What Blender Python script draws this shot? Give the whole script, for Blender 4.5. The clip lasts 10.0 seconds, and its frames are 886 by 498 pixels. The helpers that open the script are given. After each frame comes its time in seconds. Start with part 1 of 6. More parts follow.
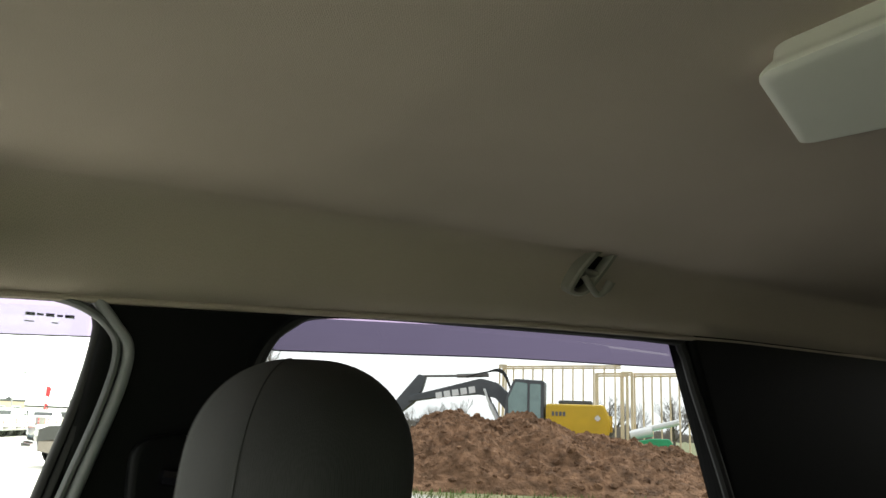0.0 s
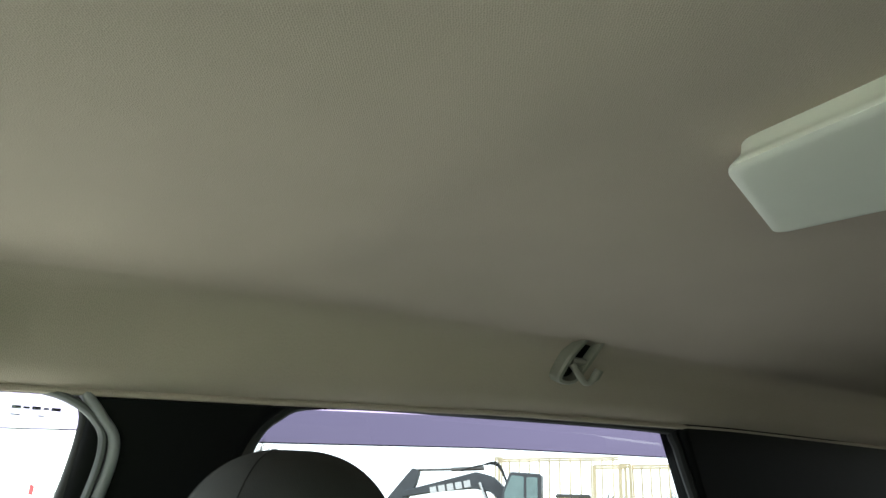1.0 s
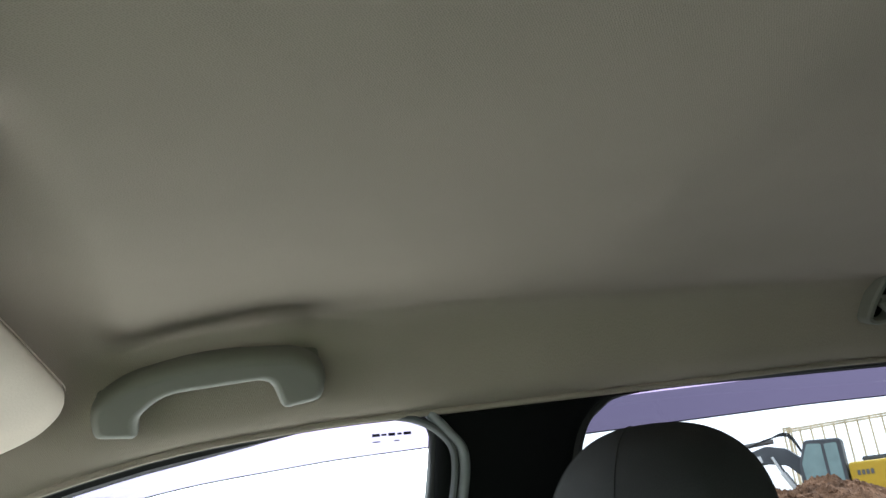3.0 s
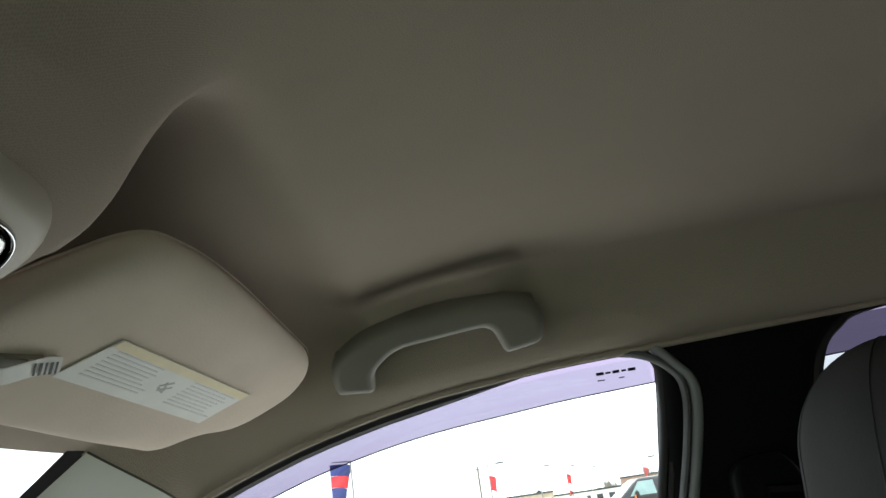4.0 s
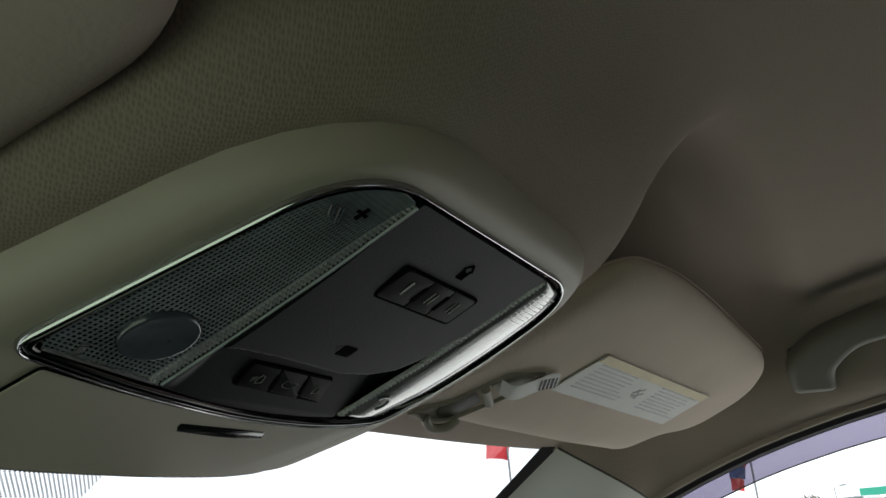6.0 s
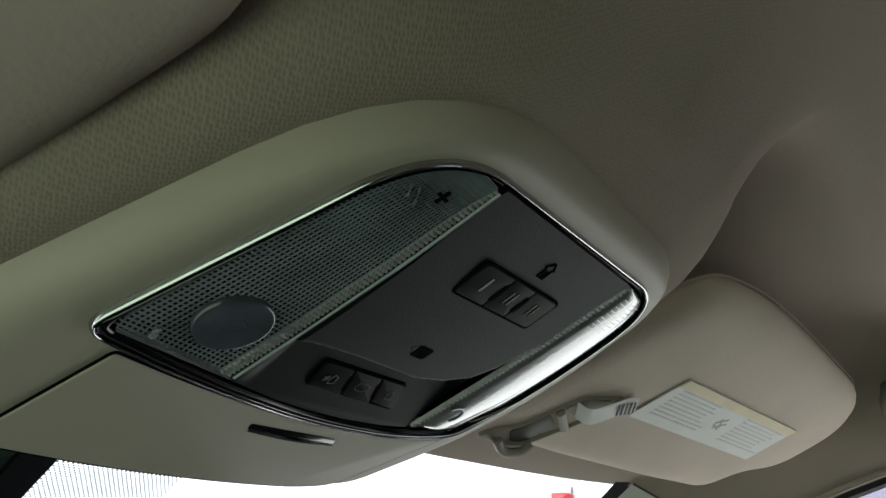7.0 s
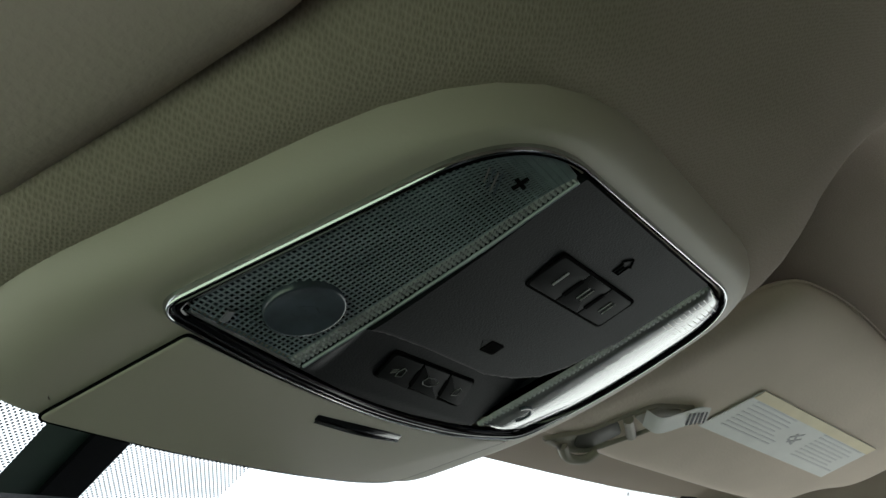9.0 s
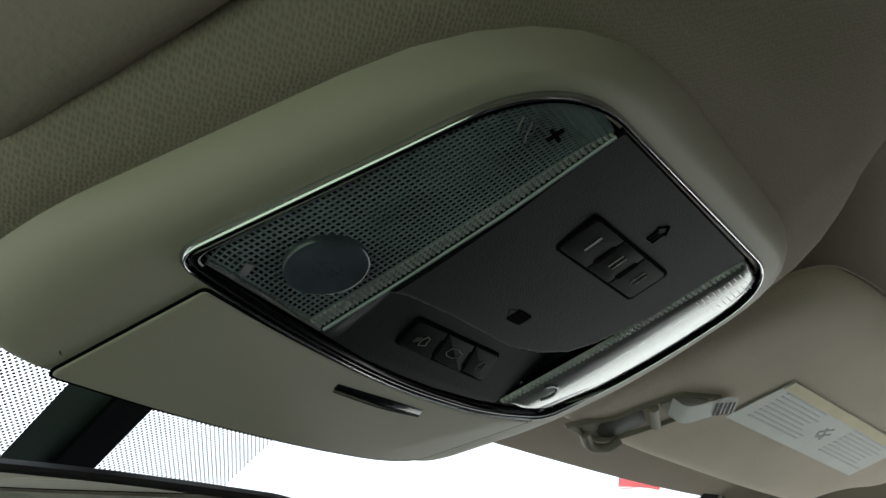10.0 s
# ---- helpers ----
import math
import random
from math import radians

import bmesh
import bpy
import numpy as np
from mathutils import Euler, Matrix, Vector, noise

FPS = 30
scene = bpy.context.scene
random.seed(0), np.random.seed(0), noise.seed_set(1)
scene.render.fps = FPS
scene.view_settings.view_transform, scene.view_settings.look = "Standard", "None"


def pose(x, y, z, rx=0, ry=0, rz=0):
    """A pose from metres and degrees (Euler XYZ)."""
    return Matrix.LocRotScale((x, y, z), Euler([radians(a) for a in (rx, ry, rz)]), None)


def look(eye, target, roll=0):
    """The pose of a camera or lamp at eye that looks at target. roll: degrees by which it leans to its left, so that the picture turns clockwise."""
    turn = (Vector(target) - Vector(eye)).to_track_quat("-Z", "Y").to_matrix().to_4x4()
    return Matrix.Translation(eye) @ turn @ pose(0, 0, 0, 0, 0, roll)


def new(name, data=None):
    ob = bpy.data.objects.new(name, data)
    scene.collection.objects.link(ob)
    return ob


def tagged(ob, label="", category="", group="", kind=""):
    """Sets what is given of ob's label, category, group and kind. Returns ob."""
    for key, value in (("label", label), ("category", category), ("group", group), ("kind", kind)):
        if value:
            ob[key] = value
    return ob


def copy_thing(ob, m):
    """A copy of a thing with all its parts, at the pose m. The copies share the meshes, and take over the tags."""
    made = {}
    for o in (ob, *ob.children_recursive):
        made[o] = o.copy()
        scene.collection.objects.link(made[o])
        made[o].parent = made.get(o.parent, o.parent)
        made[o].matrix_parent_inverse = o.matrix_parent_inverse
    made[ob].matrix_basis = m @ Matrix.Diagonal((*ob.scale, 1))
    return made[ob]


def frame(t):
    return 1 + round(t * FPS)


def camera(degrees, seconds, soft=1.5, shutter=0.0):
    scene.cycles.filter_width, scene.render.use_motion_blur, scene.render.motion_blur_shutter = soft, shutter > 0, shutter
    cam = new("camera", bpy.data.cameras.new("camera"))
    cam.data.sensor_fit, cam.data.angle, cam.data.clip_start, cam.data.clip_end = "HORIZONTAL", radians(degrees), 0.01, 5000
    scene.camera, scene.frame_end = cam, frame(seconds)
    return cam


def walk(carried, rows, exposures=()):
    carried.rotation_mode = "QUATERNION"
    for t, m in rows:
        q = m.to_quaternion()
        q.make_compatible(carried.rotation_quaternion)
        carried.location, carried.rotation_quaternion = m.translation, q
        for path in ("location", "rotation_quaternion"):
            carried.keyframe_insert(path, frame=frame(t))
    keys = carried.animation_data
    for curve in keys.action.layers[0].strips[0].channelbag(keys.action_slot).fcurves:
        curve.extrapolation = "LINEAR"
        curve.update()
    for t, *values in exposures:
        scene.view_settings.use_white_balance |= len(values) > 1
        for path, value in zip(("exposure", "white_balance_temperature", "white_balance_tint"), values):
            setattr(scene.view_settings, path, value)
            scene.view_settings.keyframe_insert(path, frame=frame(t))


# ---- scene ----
cam = camera(56.5, 10.0)
PATH = [
    (0, (-0.19, -0.135, 1.54), (1.474, -1.158, 1.965), 2.0),
    (0.5, (-0.199, -0.137, 1.538), (1.434, -1.14, 2.11), 2.1),
    (1, (-0.203, -0.134, 1.537), (1.407, -1.135, 2.172), 1.5),
    (1.5, (-0.22, -0.116, 1.528), (1.383, -1.124, 2.172), -1.1),
    (2, (-0.246, -0.086, 1.516), (1.373, -1.071, 2.154), -4.6),
    (2.5, (-0.25, -0.067, 1.516), (1.474, -0.842, 2.167), -5.5),
    (2.7, (-0.237, -0.064, 1.519), (1.53, -0.729, 2.178), -5.7),
    (3.8, (-0.218, -0.065, 1.512), (1.675, -0.165, 2.149), -8.2),
    (4, (-0.221, -0.054, 1.508), (1.68, -0.076, 2.127), -8.5),
    (4.5, (-0.232, 0.002, 1.525), (1.686, 0.262, 2.029), -7.4),
    (5, (-0.258, 0.008, 1.531), (1.598, 0.557, 2.036), -7.0),
    (5.5, (-0.271, 0.004, 1.536), (1.507, 0.75, 2.066), -5.8),
    (6, (-0.269, -0.002, 1.533), (1.424, 0.827, 2.2), -5.1),
    (7.5, (-0.252, 0.017, 1.519), (1.309, 0.986, 2.308), -2.4),
    (8, (-0.251, 0.017, 1.52), (1.29, 1.015, 2.312), -1.7),
    (8.5, (-0.25, 0.018, 1.518), (1.268, 1.048, 2.315), -0.9),
    (9, (-0.252, 0.021, 1.518), (1.247, 1.075, 2.319), -0.2),
    (9.5, (-0.249, 0.021, 1.515), (1.235, 1.094, 2.319), 0.6),
    (10, (-0.241, 0.033, 1.51), (1.232, 1.118, 2.317), 1.2),
]
EXPOSURES = [(0.0, 3.15, 7150, 6), (0.3, 3.7, 6900, 1), (0.7, 4.0, 6600, 0), (1.7, 3.92, 6150, 3), (2.7, 3.6, 6050, 6), (3.8, 2.75, 6350, 9), (5.0, 1.4, 6450, 10), (5.5, 1.25, 6450, 8), (6.0, 1.85, 6400, 13), (7.5, 2.5, 6300, 10), (10.0, 2.25, 6300, 9)]
walk(cam, [(t, look(eye, target, roll)) for t, eye, target, roll in PATH], EXPOSURES)

# ---- world and light: an overcast spring day ----
world = bpy.data.worlds.new("overcast_sky")
scene.world = world
world.use_nodes = True
wn, wl = world.node_tree.nodes, world.node_tree.links
sky = wn.new("ShaderNodeTexSky")
sky.sky_type, sky.sun_disc = "NISHITA", False
sky.sun_elevation, sky.sun_rotation = radians(48), radians(150)
sky.air_density, sky.dust_density, sky.ozone_density = 1.0, 4.0, 1.0
pale = wn.new("ShaderNodeHueSaturation")
pale.inputs["Saturation"].default_value = 0.18
wl.new(sky.outputs["Color"], pale.inputs["Color"])
cloud_map = wn.new("ShaderNodeTexCoord")
cloud_noise = wn.new("ShaderNodeTexNoise")
cloud_noise.inputs["Scale"].default_value = 2.2
cloud_noise.inputs["Detail"].default_value = 5
wl.new(cloud_map.outputs["Generated"], cloud_noise.inputs["Vector"])
cloud_mix = wn.new("ShaderNodeMix")
cloud_mix.data_type, cloud_mix.blend_type = "RGBA", "MULTIPLY"
cloud_mix.inputs["Factor"].default_value = 0.35
even = wn.new("ShaderNodeMix")
even.data_type = "RGBA"
even.inputs["Factor"].default_value = 0.65
even.inputs[7].default_value = (5.6, 5.8, 6.0, 1)
wl.new(pale.outputs["Color"], even.inputs[6])
wl.new(even.outputs[2], cloud_mix.inputs[6])
wl.new(cloud_noise.outputs["Fac"], cloud_mix.inputs[7])
wl.new(cloud_mix.outputs[2], wn["Background"].inputs["Color"])
wn["Background"].inputs["Strength"].default_value = 0.15
sun_data = bpy.data.lights.new("sun", "SUN")
sun_data.energy, sun_data.angle, sun_data.color = 1.2, radians(20), (1.0, 0.96, 0.9)
sun = new("sun", sun_data)
sun.matrix_world = look((0, 0, 20), (-7.8, 13.5, 2.7))

# ---- materials ----
def mat(name, color, rough=0.6, metal=0.0, var=0.08, scale=6.0, bump=0.0, bscale=200.0, bdist=0.001, coat=0.0, spec=0.5, fine=None):
    """A surface with stains at one scale and grain at another; fine: 'knit', 'grain' or 'leather' relief."""
    m = bpy.data.materials.new(name)
    m.use_nodes = True
    n, l = m.node_tree.nodes, m.node_tree.links
    b = n["Principled BSDF"]
    b.inputs["Roughness"].default_value = rough
    b.inputs["Metallic"].default_value = metal
    b.inputs["Coat Weight"].default_value = coat
    b.inputs["Specular IOR Level"].default_value = spec
    tc = n.new("ShaderNodeTexCoord")
    base = (*color, 1)
    if var:
        big = n.new("ShaderNodeTexNoise")
        big.inputs["Scale"].default_value, big.inputs["Detail"].default_value = scale, 4
        l.new(tc.outputs["Object"], big.inputs["Vector"])
        ramp = n.new("ShaderNodeValToRGB")
        ramp.color_ramp.elements[0].position, ramp.color_ramp.elements[1].position = 0.3, 0.7
        ramp.color_ramp.elements[0].color = (*[c * (1 - var) for c in color], 1)
        ramp.color_ramp.elements[1].color = (*[min(1, c * (1 + var)) for c in color], 1)
        l.new(big.outputs["Fac"], ramp.inputs["Fac"])
        l.new(ramp.outputs["Color"], b.inputs["Base Color"])
        rr = n.new("ShaderNodeMapRange")
        rr.inputs["To Min"].default_value, rr.inputs["To Max"].default_value = max(0.02, rough - 0.06), min(1, rough + 0.06)
        l.new(big.outputs["Fac"], rr.inputs["Value"])
        l.new(rr.outputs["Result"], b.inputs["Roughness"])
    else:
        b.inputs["Base Color"].default_value = base
    if bump:
        if fine == "knit":
            tex = n.new("ShaderNodeTexVoronoi")
            tex.inputs["Randomness"].default_value = 0.5
            out = tex.outputs["Distance"]
        elif fine == "leather":
            tex = n.new("ShaderNodeTexVoronoi")
            out = tex.outputs["Distance"]
        else:
            tex = n.new("ShaderNodeTexNoise")
            tex.inputs["Detail"].default_value = 6
            out = tex.outputs["Fac"]
        tex.inputs["Scale"].default_value = bscale
        if fine == "knit" and var:
            pit = n.new("ShaderNodeMapRange")
            pit.inputs["From Min"].default_value, pit.inputs["From Max"].default_value = 0.12, 0.42
            pit.inputs["To Min"].default_value, pit.inputs["To Max"].default_value = 0.82, 1.0
            l.new(out, pit.inputs["Value"])
            mul = n.new("ShaderNodeMix")
            mul.data_type, mul.blend_type = "RGBA", "MULTIPLY"
            mul.inputs["Factor"].default_value = 1.0
            l.new(ramp.outputs["Color"], mul.inputs[6])
            l.new(pit.outputs["Result"], mul.inputs[7])
            l.new(mul.outputs[2], b.inputs["Base Color"])
        if fine == "knit":
            flat = n.new("ShaderNodeMapping")
            flat.inputs["Scale"].default_value = (1, 1, 0)
            flat.inputs["Rotation"].default_value = (0, 0, 0.6)
            l.new(tc.outputs["Object"], flat.inputs["Vector"])
            l.new(flat.outputs["Vector"], tex.inputs["Vector"])
            tex.voronoi_dimensions = "2D"
        else:
            l.new(tc.outputs["Object"], tex.inputs["Vector"])
        bp = n.new("ShaderNodeBump")
        bp.inputs["Strength"].default_value, bp.inputs["Distance"].default_value = bump, bdist
        l.new(out, bp.inputs["Height"])
        l.new(bp.outputs["Normal"], b.inputs["Normal"])
    return m


def glass(name, tint, gloss=1.0):
    """A thin pane: tinted see-through with a mirror sheen by Fresnel."""
    m = bpy.data.materials.new(name)
    m.use_nodes = True
    n, l = m.node_tree.nodes, m.node_tree.links
    n.remove(n["Principled BSDF"])
    tr, gl, mix, fr = n.new("ShaderNodeBsdfTransparent"), n.new("ShaderNodeBsdfGlossy"), n.new("ShaderNodeMixShader"), n.new("ShaderNodeLayerWeight")
    tr.inputs["Color"].default_value = (*tint, 1)
    gl.inputs["Roughness"].default_value = 0.01
    fr.inputs["Blend"].default_value = 0.5
    curve = n.new("ShaderNodeMath")
    curve.operation = "POWER"
    curve.inputs[1].default_value = 4.0
    l.new(fr.outputs["Facing"], curve.inputs[0])
    sheen = n.new("ShaderNodeMath")
    sheen.operation = "MULTIPLY_ADD"
    sheen.inputs[1].default_value, sheen.inputs[2].default_value = 0.6 * gloss, 0.03 * gloss
    l.new(curve.outputs[0], sheen.inputs[0])
    l.new(sheen.outputs[0], mix.inputs["Fac"])
    l.new(tr.outputs["BSDF"], mix.inputs[1])
    l.new(gl.outputs["BSDF"], mix.inputs[2])
    l.new(mix.outputs["Shader"], n["Material Output"].inputs["Surface"])
    return m


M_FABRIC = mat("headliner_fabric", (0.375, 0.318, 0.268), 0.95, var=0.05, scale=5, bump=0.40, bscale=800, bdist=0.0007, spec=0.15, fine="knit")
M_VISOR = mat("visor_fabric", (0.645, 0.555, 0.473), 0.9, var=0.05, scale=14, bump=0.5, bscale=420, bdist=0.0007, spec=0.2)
M_TRIM = mat("beige_plastic", (0.51, 0.465, 0.39), 0.5, var=0.04, scale=9, bump=0.12, bscale=900, bdist=0.0003)
M_TRIM_SIDE = mat("grey_beige_trim", (0.68, 0.69, 0.63), 0.6, var=0.05, scale=6, bump=0.2, bscale=500, bdist=0.0005, spec=0.25)
M_HANDLE = mat("handle_plastic", (0.19, 0.182, 0.154), 0.6, var=0.05, scale=20, bump=0.1, bscale=900, bdist=0.0003)
M_BLACK = mat("black_satin_plastic", (0.0062, 0.0074, 0.0092), 0.46, var=0.15, scale=20, bump=0.22, bscale=1300, bdist=0.0003, spec=0.07, fine="leather")
M_GLOSSBLACK = mat("gloss_black_plastic", (0.006, 0.006, 0.008), 0.07, var=0.1, scale=30)
M_PILLAR = mat("black_pillar_trim", (0.004, 0.0042, 0.0046), 0.55, var=0.15, scale=8, bump=0.15, bscale=700, bdist=0.0004, spec=0.07)
M_RUBBER = mat("grey_weatherstrip", (0.075, 0.078, 0.08), 0.6, var=0.1, scale=12)
# pillar's front edge: paler than the black trim, for the light it catches
M_LIP = mat("lit_pillar_lip", (0.18, 0.187, 0.195), 0.5, var=0.1, scale=12)
M_SEAL = mat("black_rubber", (0.007, 0.007, 0.0075), 0.7, var=0.1, scale=12)
M_CHROME = mat("chrome", (0.82, 0.83, 0.85), 0.08, 1.0, var=0.04, scale=40)
M_SEAT = mat("black_seat_cloth", (0.026, 0.026, 0.027), 0.85, var=0.2, scale=10, bump=0.3, bscale=900, bdist=0.0005, spec=0.15, fine="knit")
M_SEATSIDE = mat("black_seat_vinyl", (0.012, 0.012, 0.013), 0.55, var=0.15, scale=10, bump=0.3, bscale=500, bdist=0.0006, fine="leather")
M_STITCH = mat("dark_stitching", (0.008, 0.008, 0.009), 0.8, var=0.1)
M_WINDSHIELD = glass("windshield_glass", (0.68, 0.72, 0.725))
M_WINDOW = glass("window_glass", (0.86, 0.92, 0.90))
M_PRIVACY = glass("privacy_glass", (0.195, 0.21, 0.228))
M_DRIVERPANE = glass("smoked_window_glass", (0.49, 0.63, 0.46))
M_TAILPANE = glass("dark_privacy_glass", (0.045, 0.047, 0.05))
M_DEFLECTOR = glass("purple_tinted_acrylic", (0.20, 0.172, 0.245))
M_DEFLECTOR_REAR = glass("deep_purple_acrylic", (0.13, 0.105, 0.165))
M_CERAMIC = mat("black_ceramic_border", (0.003, 0.003, 0.003), 0.6, var=0.1, scale=20, spec=0.08)
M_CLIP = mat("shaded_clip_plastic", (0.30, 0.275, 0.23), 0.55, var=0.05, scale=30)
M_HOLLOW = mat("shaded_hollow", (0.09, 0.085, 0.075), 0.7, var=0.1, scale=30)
M_PAPER = mat("label_paper", (0.72, 0.72, 0.70), 0.6, var=0.04, scale=40)
M_CREAM = mat("label_cream_band", (0.72, 0.63, 0.42), 0.6, var=0.05, scale=40)
M_INK = mat("grey_print", (0.635, 0.63, 0.635), 0.7, var=0.05)
M_SYMBOL = mat("grey_symbol_print", (0.42, 0.42, 0.43), 0.7, var=0.1)
M_DARKINK = mat("dark_print", (0.06, 0.06, 0.07), 0.7, var=0.05)
M_MIRROR = mat("mirror_glass", (0.86, 0.88, 0.88), 0.015, 1.0, var=0)
M_DARKLINER = mat("dark_cavity", (0.004, 0.004, 0.004), 0.95, var=0.1, spec=0.02)
M_PRINT = mat("pale_switch_print", (0.28, 0.28, 0.28), 0.6, var=0.05)
M_BEIGE = mat("dark_cabin_vinyl", (0.012, 0.0115, 0.011), 0.7, var=0.08, scale=6, bump=0.2, bscale=400, bdist=0.0005)
M_CARBODY = mat("dark_door_panel", (0.011, 0.011, 0.012), 0.6, var=0.15, scale=6, bump=0.2, bscale=400, bdist=0.0005)

# ---- mesh helpers ----
def smooth(me, angle=40):
    for p in me.polygons:
        p.use_smooth = True
    me.set_sharp_from_angle(angle=radians(angle))


def part(name, bm, material, parent=None, label="", angle=40):
    """Links a bmesh as one mesh object under a thing or a part."""
    bmesh.ops.recalc_face_normals(bm, faces=bm.faces)
    me = bpy.data.meshes.new(name)
    bm.to_mesh(me)
    bm.free()
    smooth(me, angle)
    me.materials.append(material)
    ob = new(name, me)
    if parent is not None:
        ob.parent = parent
    if label:
        ob["label"] = label
    return ob


def thing(name, label, category, at=(0, 0, 0), group="", kind=""):
    ob = new(name)
    ob.location = at
    ob.empty_display_size = 0.05
    return tagged(ob, label, category, group, kind)


def join(*bms):
    out = bmesh.new()
    for b in bms:
        me = bpy.data.meshes.new("tmp")
        b.to_mesh(me)
        b.free()
        out.from_mesh(me)
        bpy.data.meshes.remove(me)
    return out


def sheet(rows, closed_u=False, closed_v=False):
    """A surface through rows of points."""
    bm = bmesh.new()
    vs = [[bm.verts.new(p) for p in row] for row in rows]
    nu, nv = len(vs), len(vs[0])
    for a in range(nu if closed_u else nu - 1):
        for b in range(nv if closed_v else nv - 1):
            quad = (vs[a][b], vs[(a + 1) % nu][b], vs[(a + 1) % nu][(b + 1) % nv], vs[a][(b + 1) % nv])
            if len(set(quad)) == 4:
                bm.faces.new(quad)
    return bm


def loft(rings, cap0=True, cap1=True):
    """A closed skin over rings of equal count."""
    bm = bmesh.new()
    vs = [[bm.verts.new(p) for p in r] for r in rings]
    k = len(vs[0])
    for a, b in zip(vs, vs[1:]):
        for i in range(k):
            bm.faces.new((a[i], a[(i + 1) % k], b[(i + 1) % k], b[i]))
    if cap0:
        bm.faces.new(vs[0][::-1])
    if cap1:
        bm.faces.new(vs[-1])
    return bm


def rounded(points, radius=0.01, steps=5):
    """A 2D polygon with its corners rounded; radius: one, or one a corner."""
    out, k = [], len(points)
    for i, p in enumerate(points):
        p0, p, p1 = Vector(points[i - 1]), Vector(p), Vector(points[(i + 1) % k])
        r = radius[i] if isinstance(radius, (list, tuple)) else radius
        a, b = (p0 - p), (p1 - p)
        la, lb = a.length, b.length
        d = min(r, la * 0.48, lb * 0.48)
        q0, q1 = p + a / la * d, p + b / lb * d
        for s in range(steps + 1):
            t = s / steps
            out.append((q0 * (1 - t) ** 2 + p * 2 * t * (1 - t) + q1 * t * t).to_tuple())
    return out


def offset(poly, d):
    """The 2D polygon moved outwards by d along its normals (counter-clockwise polygons grow)."""
    out, k = [], len(poly)
    area = sum(poly[i - 1][0] * poly[i][1] - poly[i][0] * poly[i - 1][1] for i in range(k))
    s = 1 if area > 0 else -1
    for i in range(k):
        a, b = Vector(poly[i]) - Vector(poly[i - 1]), Vector(poly[(i + 1) % k]) - Vector(poly[i])
        n = Vector((0, 0))
        for e in (a, b):
            if e.length > 1e-9:
                e = e.normalized()
                n += Vector((e.y, -e.x))
        n = n.normalized() if n.length > 1e-9 else n
        out.append((poly[i][0] + s * n.x * d, poly[i][1] + s * n.y * d))
    return out


def shrink(points, d):
    """A corner polygon with every side moved inwards by d."""
    k = len(points)
    area = sum(points[i - 1][0] * points[i][1] - points[i][0] * points[i - 1][1] for i in range(k))
    s = 1 if area > 0 else -1
    out = []
    for i in range(k):
        p0, p, p1 = Vector(points[i - 1]), Vector(points[i]), Vector(points[(i + 1) % k])
        a, b = (p - p0).normalized(), (p1 - p).normalized()
        na, nb = Vector((-a.y, a.x)) * s, Vector((-b.y, b.x)) * s
        m = na + nb
        out.append((p + m * (d * 2 / max(m.length_squared, 0.8))).to_tuple())
    return out


def place(m, poly, w):
    return [m @ Vector((p[0], p[1], w)) for p in poly]


def slab(m, poly, w0, w1, edge=0.003, steps=3):
    """A plate between the levels w0 and w1 of the frame m, its w1 side with rounded edges."""
    rings = [place(m, poly, w0)]
    sgn = 1 if w1 > w0 else -1
    for s in range(steps + 1):
        a = s / steps * math.pi / 2
        rings.append(place(m, offset(poly, -edge * (1 - math.cos(a))), w1 - sgn * edge * (1 - math.sin(a))))
    if edge >= 0.002:
        rings.append(place(m, offset(poly, -edge - 0.0006), w1))
    return loft(rings)


def box(m, sx, sy, sz, bevel=0.0, seg=2):
    bm = bmesh.new()
    bmesh.ops.create_cube(bm, size=1)
    bmesh.ops.scale(bm, vec=(sx, sy, sz), verts=bm.verts)
    if bevel:
        bmesh.ops.bevel(bm, geom=bm.edges[:], offset=bevel, segments=seg, affect="EDGES")
    bmesh.ops.transform(bm, matrix=m, verts=bm.verts)
    return bm


def tube(points, radii, sides=10, flat=1.0, up=(0, 0, 1)):
    """A swept round bar; flat: its height over its width."""
    rings = []
    for i, p in enumerate(points):
        p = Vector(p)
        d = (Vector(points[min(i + 1, len(points) - 1)]) - Vector(points[max(i - 1, 0)])).normalized()
        u = d.cross(Vector(up))
        u = u.normalized() if u.length > 1e-6 else Vector((1, 0, 0))
        v = u.cross(d).normalized()
        r = radii[i] if isinstance(radii, (list, tuple)) else radii
        rings.append([p + u * r * math.cos(k * math.tau / sides) + v * r * flat * math.sin(k * math.tau / sides) for k in range(sides)])
    return loft(rings)


def cyl(p, q, r, sides=16, r2=None):
    return tube([p, q], [r, r if r2 is None else r2], sides, up=(0.31, 0.2, 0.93))


def bez(points, n=8):
    """Points along a Catmull-Rom curve through the given ones."""
    pts = [Vector(p) for p in points]
    pts = [2 * pts[0] - pts[1]] + pts + [2 * pts[-1] - pts[-2]]
    out = []
    for i in range(1, len(pts) - 2):
        a, b, c, d = pts[i - 1:i + 3]
        for s in range(n):
            t = s / n
            out.append(0.5 * (2 * b + (c - a) * t + (2 * a - 5 * b + 4 * c - d) * t * t + (3 * b - a - 3 * c + d) * t ** 3))
    out.append(pts[-2])
    return out


def lerp(x, xs, ys):
    return float(np.interp(x, xs, ys))


def step(a, b, x):
    t = min(1, max(0, (x - a) / (b - a)))
    return t * t * (3 - 2 * t)


